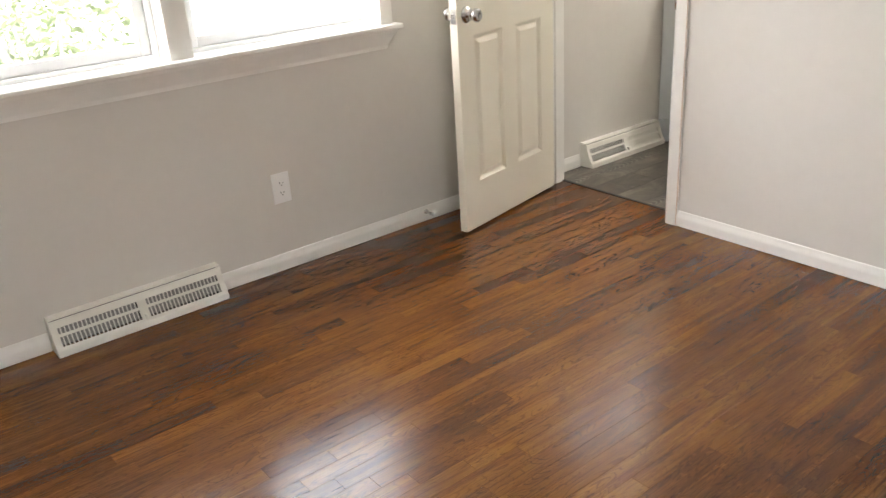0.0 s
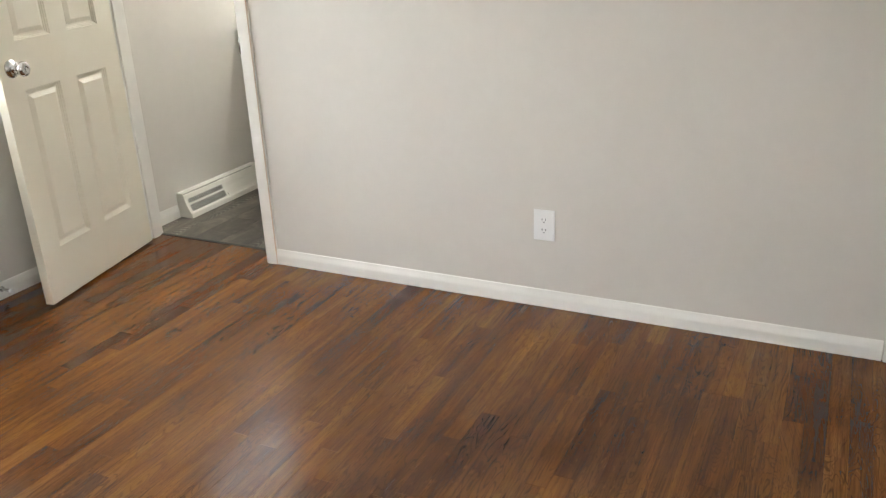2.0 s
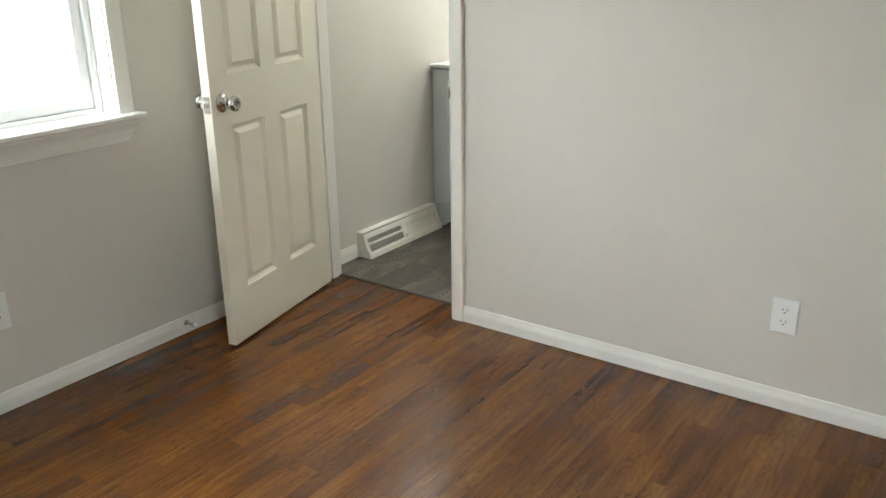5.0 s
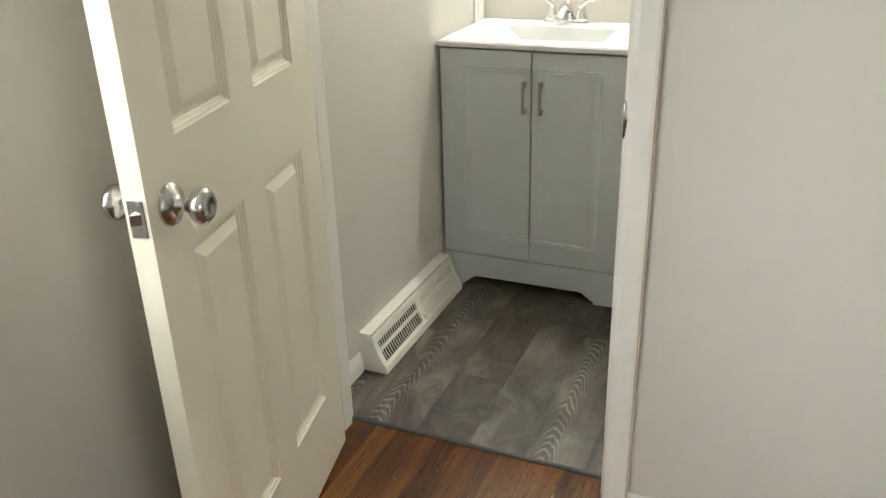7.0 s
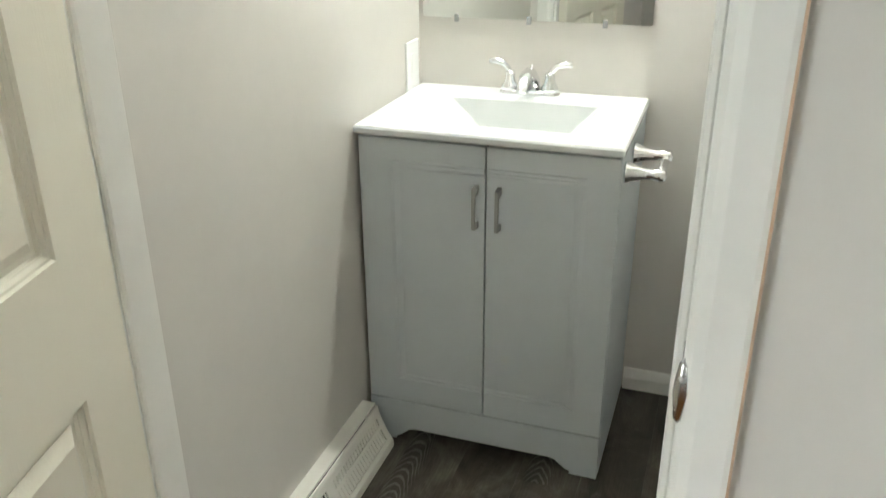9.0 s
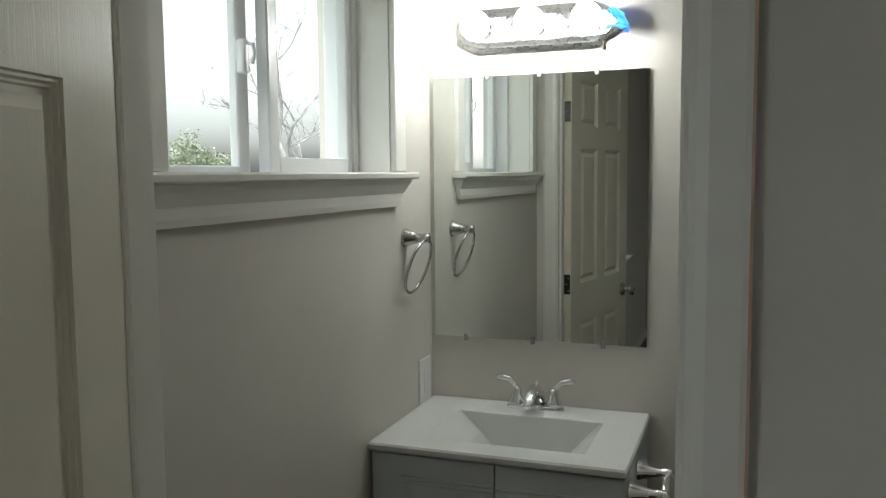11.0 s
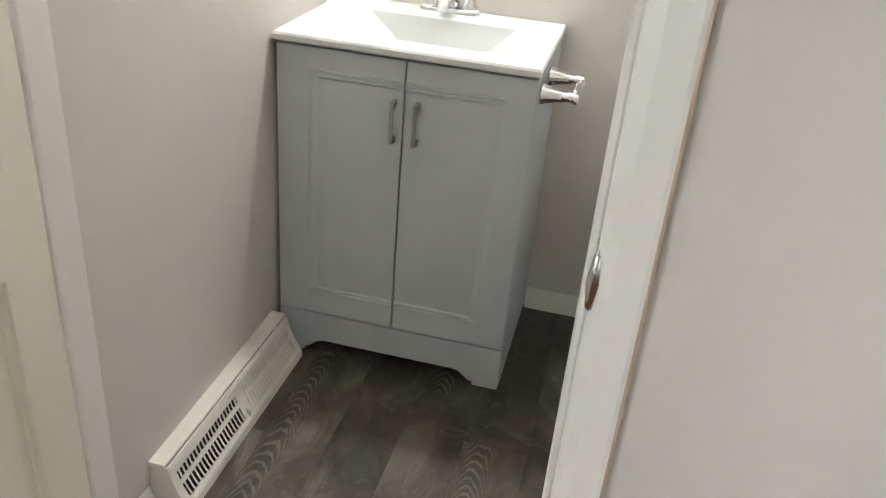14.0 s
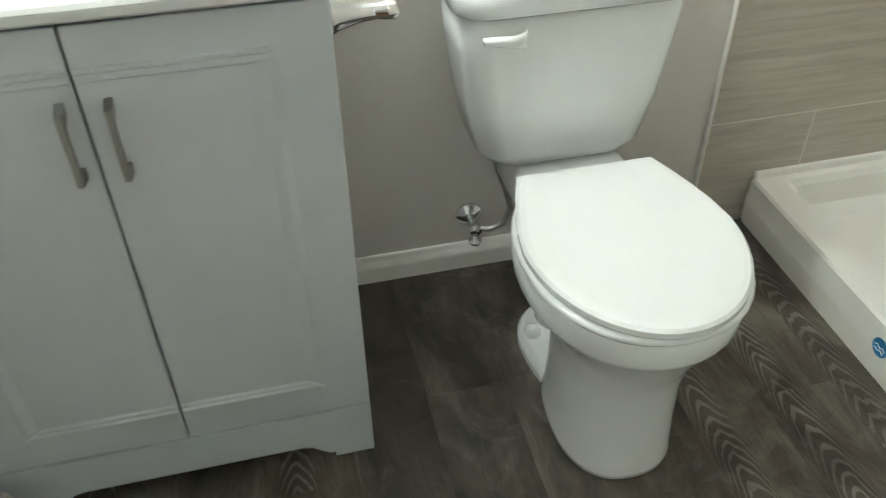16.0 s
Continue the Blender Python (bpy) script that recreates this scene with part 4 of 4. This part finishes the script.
part("roller", tube([(0.076, -0.064, 0), (0.076, -0.02, 0), (0.076, 0.02, 0), (0.076, 0.064, 0)], [0.0075, 0.0095, 0.0095, 0.0075], 14), CHROME, tp, smooth=True)

# ---- mirror ----
mr = tagged(empty("wall_mirror", (0.0, 0.0, 0.0)), "frameless wall mirror held by clear clips", "mirror")
part("mirror_glass", box((0.014, BACK - 0.0065, 1.041), (0.611, BACK - 0.0015, 1.771), 0.0008), MIRROR, mr)
for z, places in ((1.771, (0.173, 0.320, 0.474)), (1.041, (0.108, 0.302, 0.496))):
    for x in places:
        part("mirror_clip", box((x - 0.006, BACK - 0.011, z - 0.010), (x + 0.006, BACK - 0.001, z + 0.010), 0.002, 2), CLIP, mr, "clear plastic clip")


# ---- vanity light ----
def build_light():
    x0, x1, z0, z1 = 0.088, 0.556, 1.832, 1.948
    zc = (z0 + z1) / 2
    g = tagged(empty("vanity_light"), "brushed metal vanity light bar with three glowing globe bulbs", "wall lamp")

    def octo(e, y, t):
        ax, cx = x0 + e, x1 - e
        a, c = z0 + e, z1 - e
        return [(ax + 0.055 - t, y, a), (cx - 0.085, y, a), (cx - 0.03, y, zc - 0.028), (cx, y, zc), (cx - 0.03, y, zc + 0.030), (cx - 0.085, y, c), (ax + 0.055 - t, y, c), (ax, y, zc + 0.026), (ax, y, zc - 0.026)]
    part("back_plate", loft([octo(0.0, BACK - 0.001, 0), octo(0.0, BACK - 0.012, 0), octo(0.010, BACK - 0.016, 0), octo(0.014, BACK - 0.026, 0), octo(0.026, BACK - 0.030, 0)]), STEEL_BRUSHED, g)
    for x in (0.173, 0.319, 0.466):
        part("socket", lathe([(0, 0), (0.025, 0), (0.025, 0.012), (0.018, 0.018), (0.016, 0.042), (0, 0.043)], 24, Matrix.Translation((x, BACK - 0.030, zc)) @ pose(0, 0, 0, 90)), CHROME, g, smooth=True)
        prof = [(0.0, 0.0), (0.013, 0.001), (0.014, 0.010)] + [(0.0385 * math.sin(radians(a)), 0.046 - 0.0385 * math.cos(radians(a))) for a in range(24, 180, 12)] + [(0, 0.0845)]
        part("globe_bulb", lathe(prof, 28, Matrix.Translation((x, BACK - 0.070, zc)) @ pose(0, 0, 0, 90)), BULB, g, "glowing white globe bulb", True)
    part("thumb_screw", lathe([(0.004, 0), (0.004, 0.012), (0.006, 0.013), (0.006, 0.020), (0, 0.021)], 12, Matrix.Translation((0.492, BACK - 0.012, z0 + 0.012)) @ pose(0, 0, 0, 180)), BRONZE, g)
    return g


build_light()
tape = bmesh.new()
rows_ = []
for i in range(6):
    u = i / 5
    rows_.append([tape.verts.new((0.496 + 0.062 * u + 0.006 * math.sin(5 * v), BACK - 0.040 + 0.020 * math.sin(3.1 * u + v * 2) * (0.4 + v), 1.866 + 0.046 * v + 0.012 * math.sin(4 * u))) for v in (0.0, 0.25, 0.5, 0.75, 1.0)])
for a, b in zip(rows_, rows_[1:]):
    for j in range(4):
        tape.faces.new((a[j], a[j + 1], b[j + 1], b[j]))
bmesh.ops.solidify(tape, geom=list(tape.faces), thickness=0.0012)
tagged(finish("masking_tape", tape, BLUE_TAPE), "crumpled blue masking tape stuck on the light bar", "tape")

# ---- towel ring ----
tr = tagged(empty("towel_ring", (0.0, 1.214, 1.336)), "brushed nickel towel ring on the bathroom wall", "towel ring")
part("mount", lathe([(0, 0), (0.025, 0), (0.0255, 0.004), (0.021, 0.012), (0.013, 0.036), (0.0105, 0.054), (0.013, 0.060), (0.013, 0.070), (0, 0.073)], 24, pose(0, 0, 0, 0, 90)), NICKEL, tr, smooth=True)
R = 0.072
part("ring", tube([(0.062 - 0.046 * (1 - math.cos(a)) / 2, R * math.sin(a), -0.004 - R * 0.98 * (1 - math.cos(a))) for a in [2 * math.pi * i / 48 for i in range(48)]], 0.0042, 10, True), NICKEL, tr, smooth=True)


# ---- toilet ----
def oval(cx, cy, rx, front, rear, z, k=40, p=2.0, dx=0.0):
    pts = []
    for i in range(k):
        a = 2 * math.pi * i / k
        c, s = math.cos(a), math.sin(a)
        ry = rear if s > 0 else front
        pts.append((cx + rx * math.copysign(abs(c) ** (2 / p), c), cy + ry * math.copysign(abs(s) ** (2 / p), s), z))
    return pts


def build_toilet():
    cx = 1.041
    t = tagged(empty("toilet"), "white porcelain two-piece toilet with its lid closed", "toilet")
    # pedestal and bowl
    secs = [oval(cx - 0.005, 0.93, 0.103, 0.132, 0.16, 0.0, p=2.4), oval(cx - 0.005, 0.93, 0.104, 0.133, 0.16, 0.014, p=2.4), oval(cx - 0.005, 0.93, 0.102, 0.128, 0.155, 0.032, p=2.4), oval(cx - 0.005, 0.927, 0.101, 0.117, 0.15, 0.10, p=2.4), oval(cx - 0.004, 0.93, 0.103, 0.118, 0.15, 0.18, p=2.3), oval(cx + 0.002, 0.938, 0.109, 0.137, 0.165, 0.235, p=2.2), oval(cx, 0.948, 0.124, 0.166, 0.19, 0.268, p=2.1), oval(cx, 0.963, 0.148, 0.190, 0.21, 0.298, p=2.1), oval(cx, 0.963, 0.168, 0.207, 0.23, 0.322, p=2.1), oval(cx, 0.961, 0.173, 0.210, 0.235, 0.334, p=2.1), oval(cx, 0.961, 0.173, 0.210, 0.235, 0.372, p=2.1), oval(cx, 0.961, 0.166, 0.203, 0.228, 0.378, p=2.1)]
    part("bowl", loft(secs), PORCELAIN, t, smooth=True)
    part("shelf", box((cx - 0.105, 1.15, 0.29), (cx + 0.105, 1.345, 0.379), 0.02, 3), PORCELAIN, t, smooth=True)
    foot = part("foot", loft([oval(cx, 1.13, 0.102, 0.19, 0.11, 0.0, 40, 2.1), oval(cx, 1.13, 0.102, 0.19, 0.11, 0.016, 40, 2.1), oval(cx, 1.13, 0.097, 0.185, 0.105, 0.023, 40, 2.1), oval(cx, 1.13, 0.088, 0.176, 0.096, 0.023, 40, 2.1), oval(cx, 1.13, 0.084, 0.172, 0.092, 0.019, 40, 2.1)]), PORCELAIN, t)
    for s in (-1, 1):
        part("bolt_cap", lathe([(0.016, 0.0), (0.016, 0.012), (0.012, 0.021), (0, 0.025)], 18, Matrix.Translation((cx + s * 0.072, 1.150, 0.018))), PORCELAIN, foot, smooth=True)
    part("trapway", tube([(cx, 1.03, 0.21), (cx, 1.12, 0.23), (cx, 1.18, 0.16), (cx, 1.19, 0.02)], [0.085, 0.072, 0.055, 0.052], 20), PORCELAIN, t, smooth=True)
    # seat and lid
    part("seat", loft([oval(cx, 0.961, 0.174, 0.212, 0.214, 0.380, p=2.15), oval(cx, 0.961, 0.178, 0.216, 0.215, 0.386, p=2.15), oval(cx, 0.961, 0.174, 0.212, 0.212, 0.3935, p=2.15)]), PORCELAIN, t, smooth=True)

    def lid_outline(z, e):
        pts = []
        for i in range(31):
            a = math.pi + math.pi * i / 30
            pts.append((cx + (0.173 - e) * math.cos(a), 0.961 + (0.217 - e) * math.sin(a), z))
        for u in (0.25, 0.5, 0.75, 1.0):
            pts.append((cx + (0.173 - e) - 0.050 * u ** 1.5, 0.961 + u * (0.190 - e), z))
        for u in (1.0, 0.75, 0.5, 0.25):
            pts.append((cx - (0.173 - e) + 0.050 * u ** 1.5, 0.961 + u * (0.190 - e), z))
        return pts
    part("lid", loft([lid_outline(0.395, 0.003), lid_outline(0.399, 0.0), lid_outline(0.409, 0.0), lid_outline(0.4135, 0.005), lid_outline(0.415, 0.014)]), PORCELAIN, t)
    # tank
    TC = 1.027

    def tk(hw, yf, z, r):
        return rounded(TC - hw, TC + hw, yf, BACK - 0.018, z, r, 8)
    part("tank", loft([tk(0.112, 1.232, 0.381, 0.05), tk(0.134, 1.214, 0.388, 0.05), tk(0.154, 1.206, 0.410, 0.05), tk(0.174, 1.202, 0.50, 0.05), tk(0.187, 1.198, 0.60, 0.05), tk(0.192, 1.196, 0.676, 0.05)]), PORCELAIN, t, smooth=True)
    part("tank_lid", loft([tk(0.196, 1.190, 0.677, 0.05), tk(0.204, 1.182, 0.683, 0.05), tk(0.204, 1.182, 0.706, 0.05), tk(0.198, 1.188, 0.718, 0.05), tk(0.17, 1.21, 0.723, 0.05)]), PORCELAIN, t, smooth=True)
    part("flush_lever", loft([[(x, y + 0.008 * math.sin(a), z + h * math.cos(a)) for a in [2 * math.pi * i / 14 for i in range(14)]] for x, y, z, h, w in ((0.862, 1.176, 0.651, 0.006, 1), (0.880, 1.172, 0.651, 0.008, 1), (0.910, 1.172, 0.647, 0.010, 1), (0.928, 1.178, 0.644, 0.014, 1), (0.934, 1.190, 0.643, 0.014, 1))]), PORCELAIN, t, smooth=True)
    return t


build_toilet()

# ---- water valve and hose ----
vv = tagged(empty("supply_valve", (0.906, BACK, 0.140)), "chrome water shut-off valve with hose to the toilet", "valve")
part("escutcheon", lathe([(0, 0), (0.030, 0), (0.028, 0.006), (0.014, 0.012), (0.012, 0.014), (0, 0.014)], 28, pose(0, 0, 0, 90)), CHROME, vv, smooth=True)
part("stub", lathe([(0.009, 0.0), (0.009, 0.040), (0.013, 0.042), (0.013, 0.062), (0, 0.064)], 16, pose(0, 0, 0, 90)), CHROME, vv, smooth=True)
part("valve_handle", lathe([(0.006, 0), (0.006, 0.016), (0.015, 0.018), (0.013, 0.027), (0, 0.028)], 16, Matrix.Translation((0, -0.053, -0.010)) @ pose(0, 0, 0, 180)), CHROME, vv, smooth=True)
part("hose", tube([(0.006, -0.053, 0.0), (0.030, -0.056, -0.004), (0.058, -0.060, 0.008), (0.072, -0.064, 0.05), (0.055, -0.075, 0.11), (0.030, -0.09, 0.18), (0.028, -0.095, 0.244)], 0.006, 10), PEWTER, vv, "braided metal hose", True)
part("hose_nut", lathe([(0.013, 0), (0.013, 0.022), (0, 0.022)], 8, Matrix.Translation((0.028, -0.095, 0.222))), PLASTIC, vv)

# ---- shower ----
px0, px1, py0, py1 = 1.572, BATH_X - 0.002, PART + 0.004, BACK - 0.006
sp = tagged(empty("shower_pan"), "off-white acrylic shower pan with a raised curb", "shower pan")
secs = [rounded(px0, px1, py0, py1, 0.0, 0.008, 3), rounded(px0 - 0.004, px1, py0, py1, 0.060, 0.008, 3), rounded(px0, px1, py0, py1, 0.116, 0.008, 3), rounded(px0 + 0.006, px1 - 0.002, py0 + 0.002, py1 - 0.001, 0.122, 0.008, 3),
        rounded(px0 + 0.066, px1 - 0.026, py0 + 0.030, py1 - 0.030, 0.122, 0.02, 3), rounded(px0 + 0.078, px1 - 0.034, py0 + 0.040, py1 - 0.040, 0.108, 0.03, 3), rounded(px0 + 0.092, px1 - 0.044, py0 + 0.05, py1 - 0.05, 0.052, 0.05, 3), rounded(px0 + 0.13, px1 - 0.07, py0 + 0.09, py1 - 0.09, 0.040, 0.06, 3), rounded(1.94, 1.99, 0.72, 0.77, 0.034, 0.02, 3)]
part("pan_body", loft(secs), ACRYLIC, sp)
part("wall_flange", box((px0 + 0.004, py1 - 0.012, 0.121), (px1, py1, 0.140), 0.004, 2), ACRYLIC, sp)
part("drain", lathe([(0, 0), (0.04, 0), (0.042, 0.003), (0, 0.005)], 24, Matrix.Translation((1.965, 0.745, 0.034))), CHROME, sp, "chrome drain")
sticker = tagged(empty("round_sticker", (px0 - 0.0045, 0.905, 0.074)), "small blue and white sticker on the shower curb", "sticker")
part("disc", lathe([(0.0, 0.0), (0.020, 0.0), (0.020, 0.0008), (0, 0.0008)], 28, pose(0, 0, 0, 0, -90)), BLUE_PRINT, sticker)
part("wave_mark", tube([(-0.0012, -0.014, -0.002), (-0.0012, -0.007, 0.004), (-0.0012, 0.0, -0.001), (-0.0012, 0.007, 0.004), (-0.0012, 0.014, 0.0)], 0.0012, 6), PLASTIC, sticker)
part("wave_mark", tube([(-0.0012, -0.012, -0.009), (-0.0012, -0.004, -0.005), (-0.0012, 0.004, -0.009), (-0.0012, 0.012, -0.006)], 0.0012, 6), PLASTIC, sticker)

# ---- unseen hall lamp added beyond the second doorway, warm fill ----
hl = tagged(empty("added_hall_light", (3.62, 0.80, CEIL)), "unseen warm ceiling light added in the hall as fill", "ceiling lamp")
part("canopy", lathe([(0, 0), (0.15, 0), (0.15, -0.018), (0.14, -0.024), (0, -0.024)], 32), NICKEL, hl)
part("glass_bowl", lathe([(0.14, -0.024), (0.132, -0.055), (0.10, -0.085), (0.05, -0.102), (0, -0.106)], 32), LAMP_GLOW, hl, "glowing frosted glass bowl of the added light", True)

# ---- outside ----
ground = tagged(finish("ground", box((-90, -60, -0.75), (OUT - 0.001, 90, -0.70)), GRASS), "lawn outside the windows", kind="structure")
drive = tagged(finish("driveway", box((-15, 1.6, -0.70), (OUT - 0.01, 22, -0.675), 0.01), CONCRETE), "pale concrete driveway outside", kind="structure")


def leaf_cloud(bm, rng, centre, radius, count, size):
    c = Vector(centre)
    for _ in range(count):
        d = Vector((rng.gauss(0, 1), rng.gauss(0, 1), rng.gauss(0, 1))).normalized()
        p = c + Vector((d.x * radius[0], d.y * radius[1], d.z * radius[2])) * (rng.random() ** 0.4)
        a = Vector((rng.gauss(0, 1), rng.gauss(0, 1), rng.gauss(0, 1))).normalized() * size * rng.uniform(0.6, 1.3)
        b = a.orthogonal().normalized() * a.length * 0.45
        vs = [bm.verts.new(q) for q in (p - a, p + b, p + a, p - b)]
        bm.faces.new(vs)


def shrub(place, spread, height, seed):
    rng = random.Random(seed)
    sh = tagged(empty("shrub", place), "leafy green shrub outside the bedroom window", "shrub", "shrubs outside")
    bm = bmesh.new()
    for _ in range(7):
        a = rng.uniform(0, 2 * math.pi)
        add_tube(bm, [(0.1 * math.cos(a), 0.1 * math.sin(a), 0), (0.4 * spread * math.cos(a), 0.4 * spread * math.sin(a), height * 0.5), (0.6 * spread * math.cos(a), 0.6 * spread * math.sin(a), height * 0.85)], [0.03, 0.02, 0.008], 6)
    part("stems", bm, BARK, sh)
    bm = bmesh.new()
    for _ in range(26):
        a, r = rng.uniform(0, 2 * math.pi), spread * rng.random() ** 0.5
        leaf_cloud(bm, rng, (r * math.cos(a), r * math.sin(a), height * rng.uniform(0.25, 0.9) * (1 - 0.3 * (r / spread) ** 2)), (0.35, 0.35, 0.3), 70, 0.055)
    part("crown", bm, LEAF, sh)
    return sh


def tree(place, height, seed, leaves, label):
    rng = random.Random(seed)
    tr_ = tagged(empty("tree", place), label, "tree", "trees outside")
    bm = bmesh.new()
    tips = []

    def grow(p, d, length, rad, level):
        pts, q = [p], p
        for i in range(4):
            d2 = (d + Vector((rng.gauss(0, 0.13), rng.gauss(0, 0.13), rng.gauss(0, 0.08)))).normalized()
            q = q + d2 * length / 4
            pts.append(q)
            d = d2
        add_tube(bm, pts, [rad * (1 - 0.13 * i) for i in range(5)], 6 if level < 2 else 4)
        tips.append(q)
        if level < 4:
            for _ in range(3 if level else 5):
                k = rng.choice(pts[2:])
                side = Vector((rng.gauss(0, 1), rng.gauss(0, 1), rng.uniform(-0.1, 0.8))).normalized()
                grow(k, (d * 0.7 + side * 0.8).normalized(), length * rng.uniform(0.5, 0.72), rad * 0.5, level + 1)
    grow(Vector((0, 0, 0)), Vector((0, 0, 1)), height * 0.45, height * 0.018, 0)
    part("trunk", bm, BARK, tr_)
    if leaves:
        bm = bmesh.new()
        for q in tips:
            leaf_cloud(bm, rng, q, (0.5, 0.5, 0.4), leaves, 0.07)
        part("crown", bm, LEAF, tr_)
    return tr_


for i, (x, y, s, h) in enumerate(((-6.2, -4.2, 1.3, 1.9), (-6.6, -2.2, 1.4, 2.1), (-6.4, -0.6, 1.1, 1.9), (-8.4, -3.0, 1.6, 2.8), (-8.6, -0.8, 1.3, 2.4))):
    shrub((x, y, -0.72), s, h, 40 + i)
tree((-9.5, 18.6, -0.72), 7.5, 5, 0, "bare leafless tree outside the bathroom window")
tree((-21.0, 27.0, -0.72), 3.9, 9, 26, "small tree with pale spring leaves")
tree((-24.0, 27.5, -0.72), 4.2, 12, 26, "small tree with pale spring leaves")
tree((-19.5, 28.5, -0.72), 3.5, 17, 20, "small tree with pale spring leaves")

# ---- bathroom tile ----
tile_x0 = 1.436
bed = tagged(finish("shower_wall", box((tile_x0, BACK - 0.004, 0.0), (BATH_X, BACK, 2.1)), GROUT), "beige striated tile on the shower wall", kind="structure")
part("edge_trim", box((tile_x0 - 0.006, BACK - 0.012, 0.0), (tile_x0 - 0.0005, BACK - 0.001, 2.1), 0.0015), TRIM, bed, "white tile edge trim")
tile_me = {}
for row in range(8):
    za, zb = max(0.002, -0.017 + 0.2955 * row), -0.017 + 0.2955 * (row + 1)
    zb = min(zb, 2.1)
    cuts = [tile_x0] + ([1.690, 2.295] if row % 2 == 0 else [1.99]) + [BATH_X]
    for a, b in zip(cuts, cuts[1:]):
        w, h = b - a - 0.004, zb - za - 0.004
        if h < 0.02:
            continue
        key = (round(w, 4), round(h, 4))
        if key not in tile_me:
            o = part("tile", box((-w / 2, -0.0016, -h / 2), (w / 2, 0, h / 2), 0.0006), TILE, bed)
            tile_me[key] = o.data
        else:
            o = new("tile", tile_me[key])
            o.parent = bed
        o.location = ((a + b) / 2, BACK - 0.0042, (za + zb) / 2)

# ---- bathroom floor: vinyl planks ----
bf = tagged(finish("floor_bathroom", box((0.0, PART - 0.002, -0.012), (BATH_X, BACK, -0.004)), SUBFLOOR), "dark grey wood-look vinyl plank floor", kind="structure")


def chamfered(w, l, h, c):
    bm = bmesh.new()
    rings = []
    for x, y, z in ((w / 2, l / 2, -h), (w / 2, l / 2, -c), (w / 2 - c, l / 2 - c, 0.0)):
        rings.append([bm.verts.new(p) for p in ((-x, -y, z), (x, -y, z), (x, y, z), (-x, y, z))])
    for a, b in zip(rings, rings[1:]):
        for j in range(4):
            bm.faces.new((a[j], a[(j + 1) % 4], b[(j + 1) % 4], b[j]))
    bm.faces.new(rings[-1])
    return bm


rng = random.Random(11)
PW, plank_me = 0.152, {}
x, i = -0.03, 0
while x < BATH_X:
    a, b = max(x, 0.0), min(x + PW, BATH_X)
    y = PART - 0.003
    first = (0.52, 1.05, 0.31, 0.80, 0.64, 0.95)[i % 6]
    for e in (y + first, BACK):
        w, l = round(b - a, 4), round(e - y, 4)
        if (w, l) not in plank_me:
            o = part("plank", chamfered(w, l, 0.006, 0.0006), PLANK, bf)
            plank_me[(w, l)] = o.data
        else:
            o = new("plank", plank_me[(w, l)])
            o.parent = bf
        o.location = ((a + b) / 2, (y + e) / 2, 0.0015)
        y = e
    x += PW
    i += 1
th = tagged(finish("threshold", prism([(PART - 0.006, -0.004), (PART - 0.006, 0.0015), (PART - 0.002, 0.0035), (PART + 0.006, 0.0035), (PART + 0.010, 0.0020), (PART + 0.010, -0.004)], DOOR_L, DOOR_R, "x"), SHADOW_GAP), "dark seam strip between wood and vinyl floor", kind="structure")

# ---- bedroom floor: oak strips ----
fl = tagged(finish("floor_bedroom", box((0.0, BED_Y, -0.0124), (BED_X, PART - 0.003, -0.0115)), SUBFLOOR), "stained oak strip floor, brown with dark grain", kind="structure")
rng = random.Random(4)
SW, strip_me = 0.0572, {}
far_list = []
LENGTHS = (0.27, 0.36, 0.45, 0.58, 0.70, 0.85, 1.05)
x = 0.0
while x < BED_X - 0.001:
    w = min(SW, BED_X - x)
    y, first = PART - 0.004, True
    while y > BED_Y:
        l = rng.choice(LENGTHS)
        if first:
            l *= rng.uniform(0.4, 1.0)
            l, first = round(l / 0.05) * 0.05 + 0.05, False
        l = min(l, y - BED_Y)
        if y - l - BED_Y < 0.06:
            l = y - BED_Y
        cy = y - l / 2
        if cy > -2.25 and 0.0 <= x < 3.3:
            key = (round(w, 4), round(l, 3))
            if key not in strip_me:
                o = part("floor_strip", chamfered(w - 0.0002, l - 0.0002, 0.011, 0.0004), OAK, fl)
                strip_me[key] = o.data
            else:
                o = new("floor_strip", strip_me[key])
                o.parent = fl
            o.location = (x + w / 2, cy, 0.0)
        else:
            far_list.append((x + w / 2, cy, w, l))
        y -= l
    x += SW
x = HALL_L - 0.05
while x < BED_X - 0.06:
    far_list.append((x + SW / 2, 0.75, SW, 1.28))
    x += SW
verts, faces = [], []
for cx, cy, w, l in far_list:
    k = len(verts)
    for hx, hy, z in ((w / 2, l / 2, -0.011), (w / 2, l / 2, -0.0004), (w / 2 - 0.0004, l / 2 - 0.0004, 0.0)):
        verts += [(cx - hx, cy - hy, z), (cx + hx, cy - hy, z), (cx + hx, cy + hy, z), (cx - hx, cy + hy, z)]
    for r in (0, 4):
        for j in range(4):
            faces.append((k + r + j, k + r + (j + 1) % 4, k + r + 4 + (j + 1) % 4, k + r + 4 + j))
    faces.append((k + 8, k + 9, k + 10, k + 11))
me = bpy.data.meshes.new("floor_strips")
me.from_pydata(verts, [], faces)
me.materials.append(OAK)
rest = tagged(new("floor_strips", me), "stained oak strips of the rest of the floor", kind="stuff")
rest.parent = fl
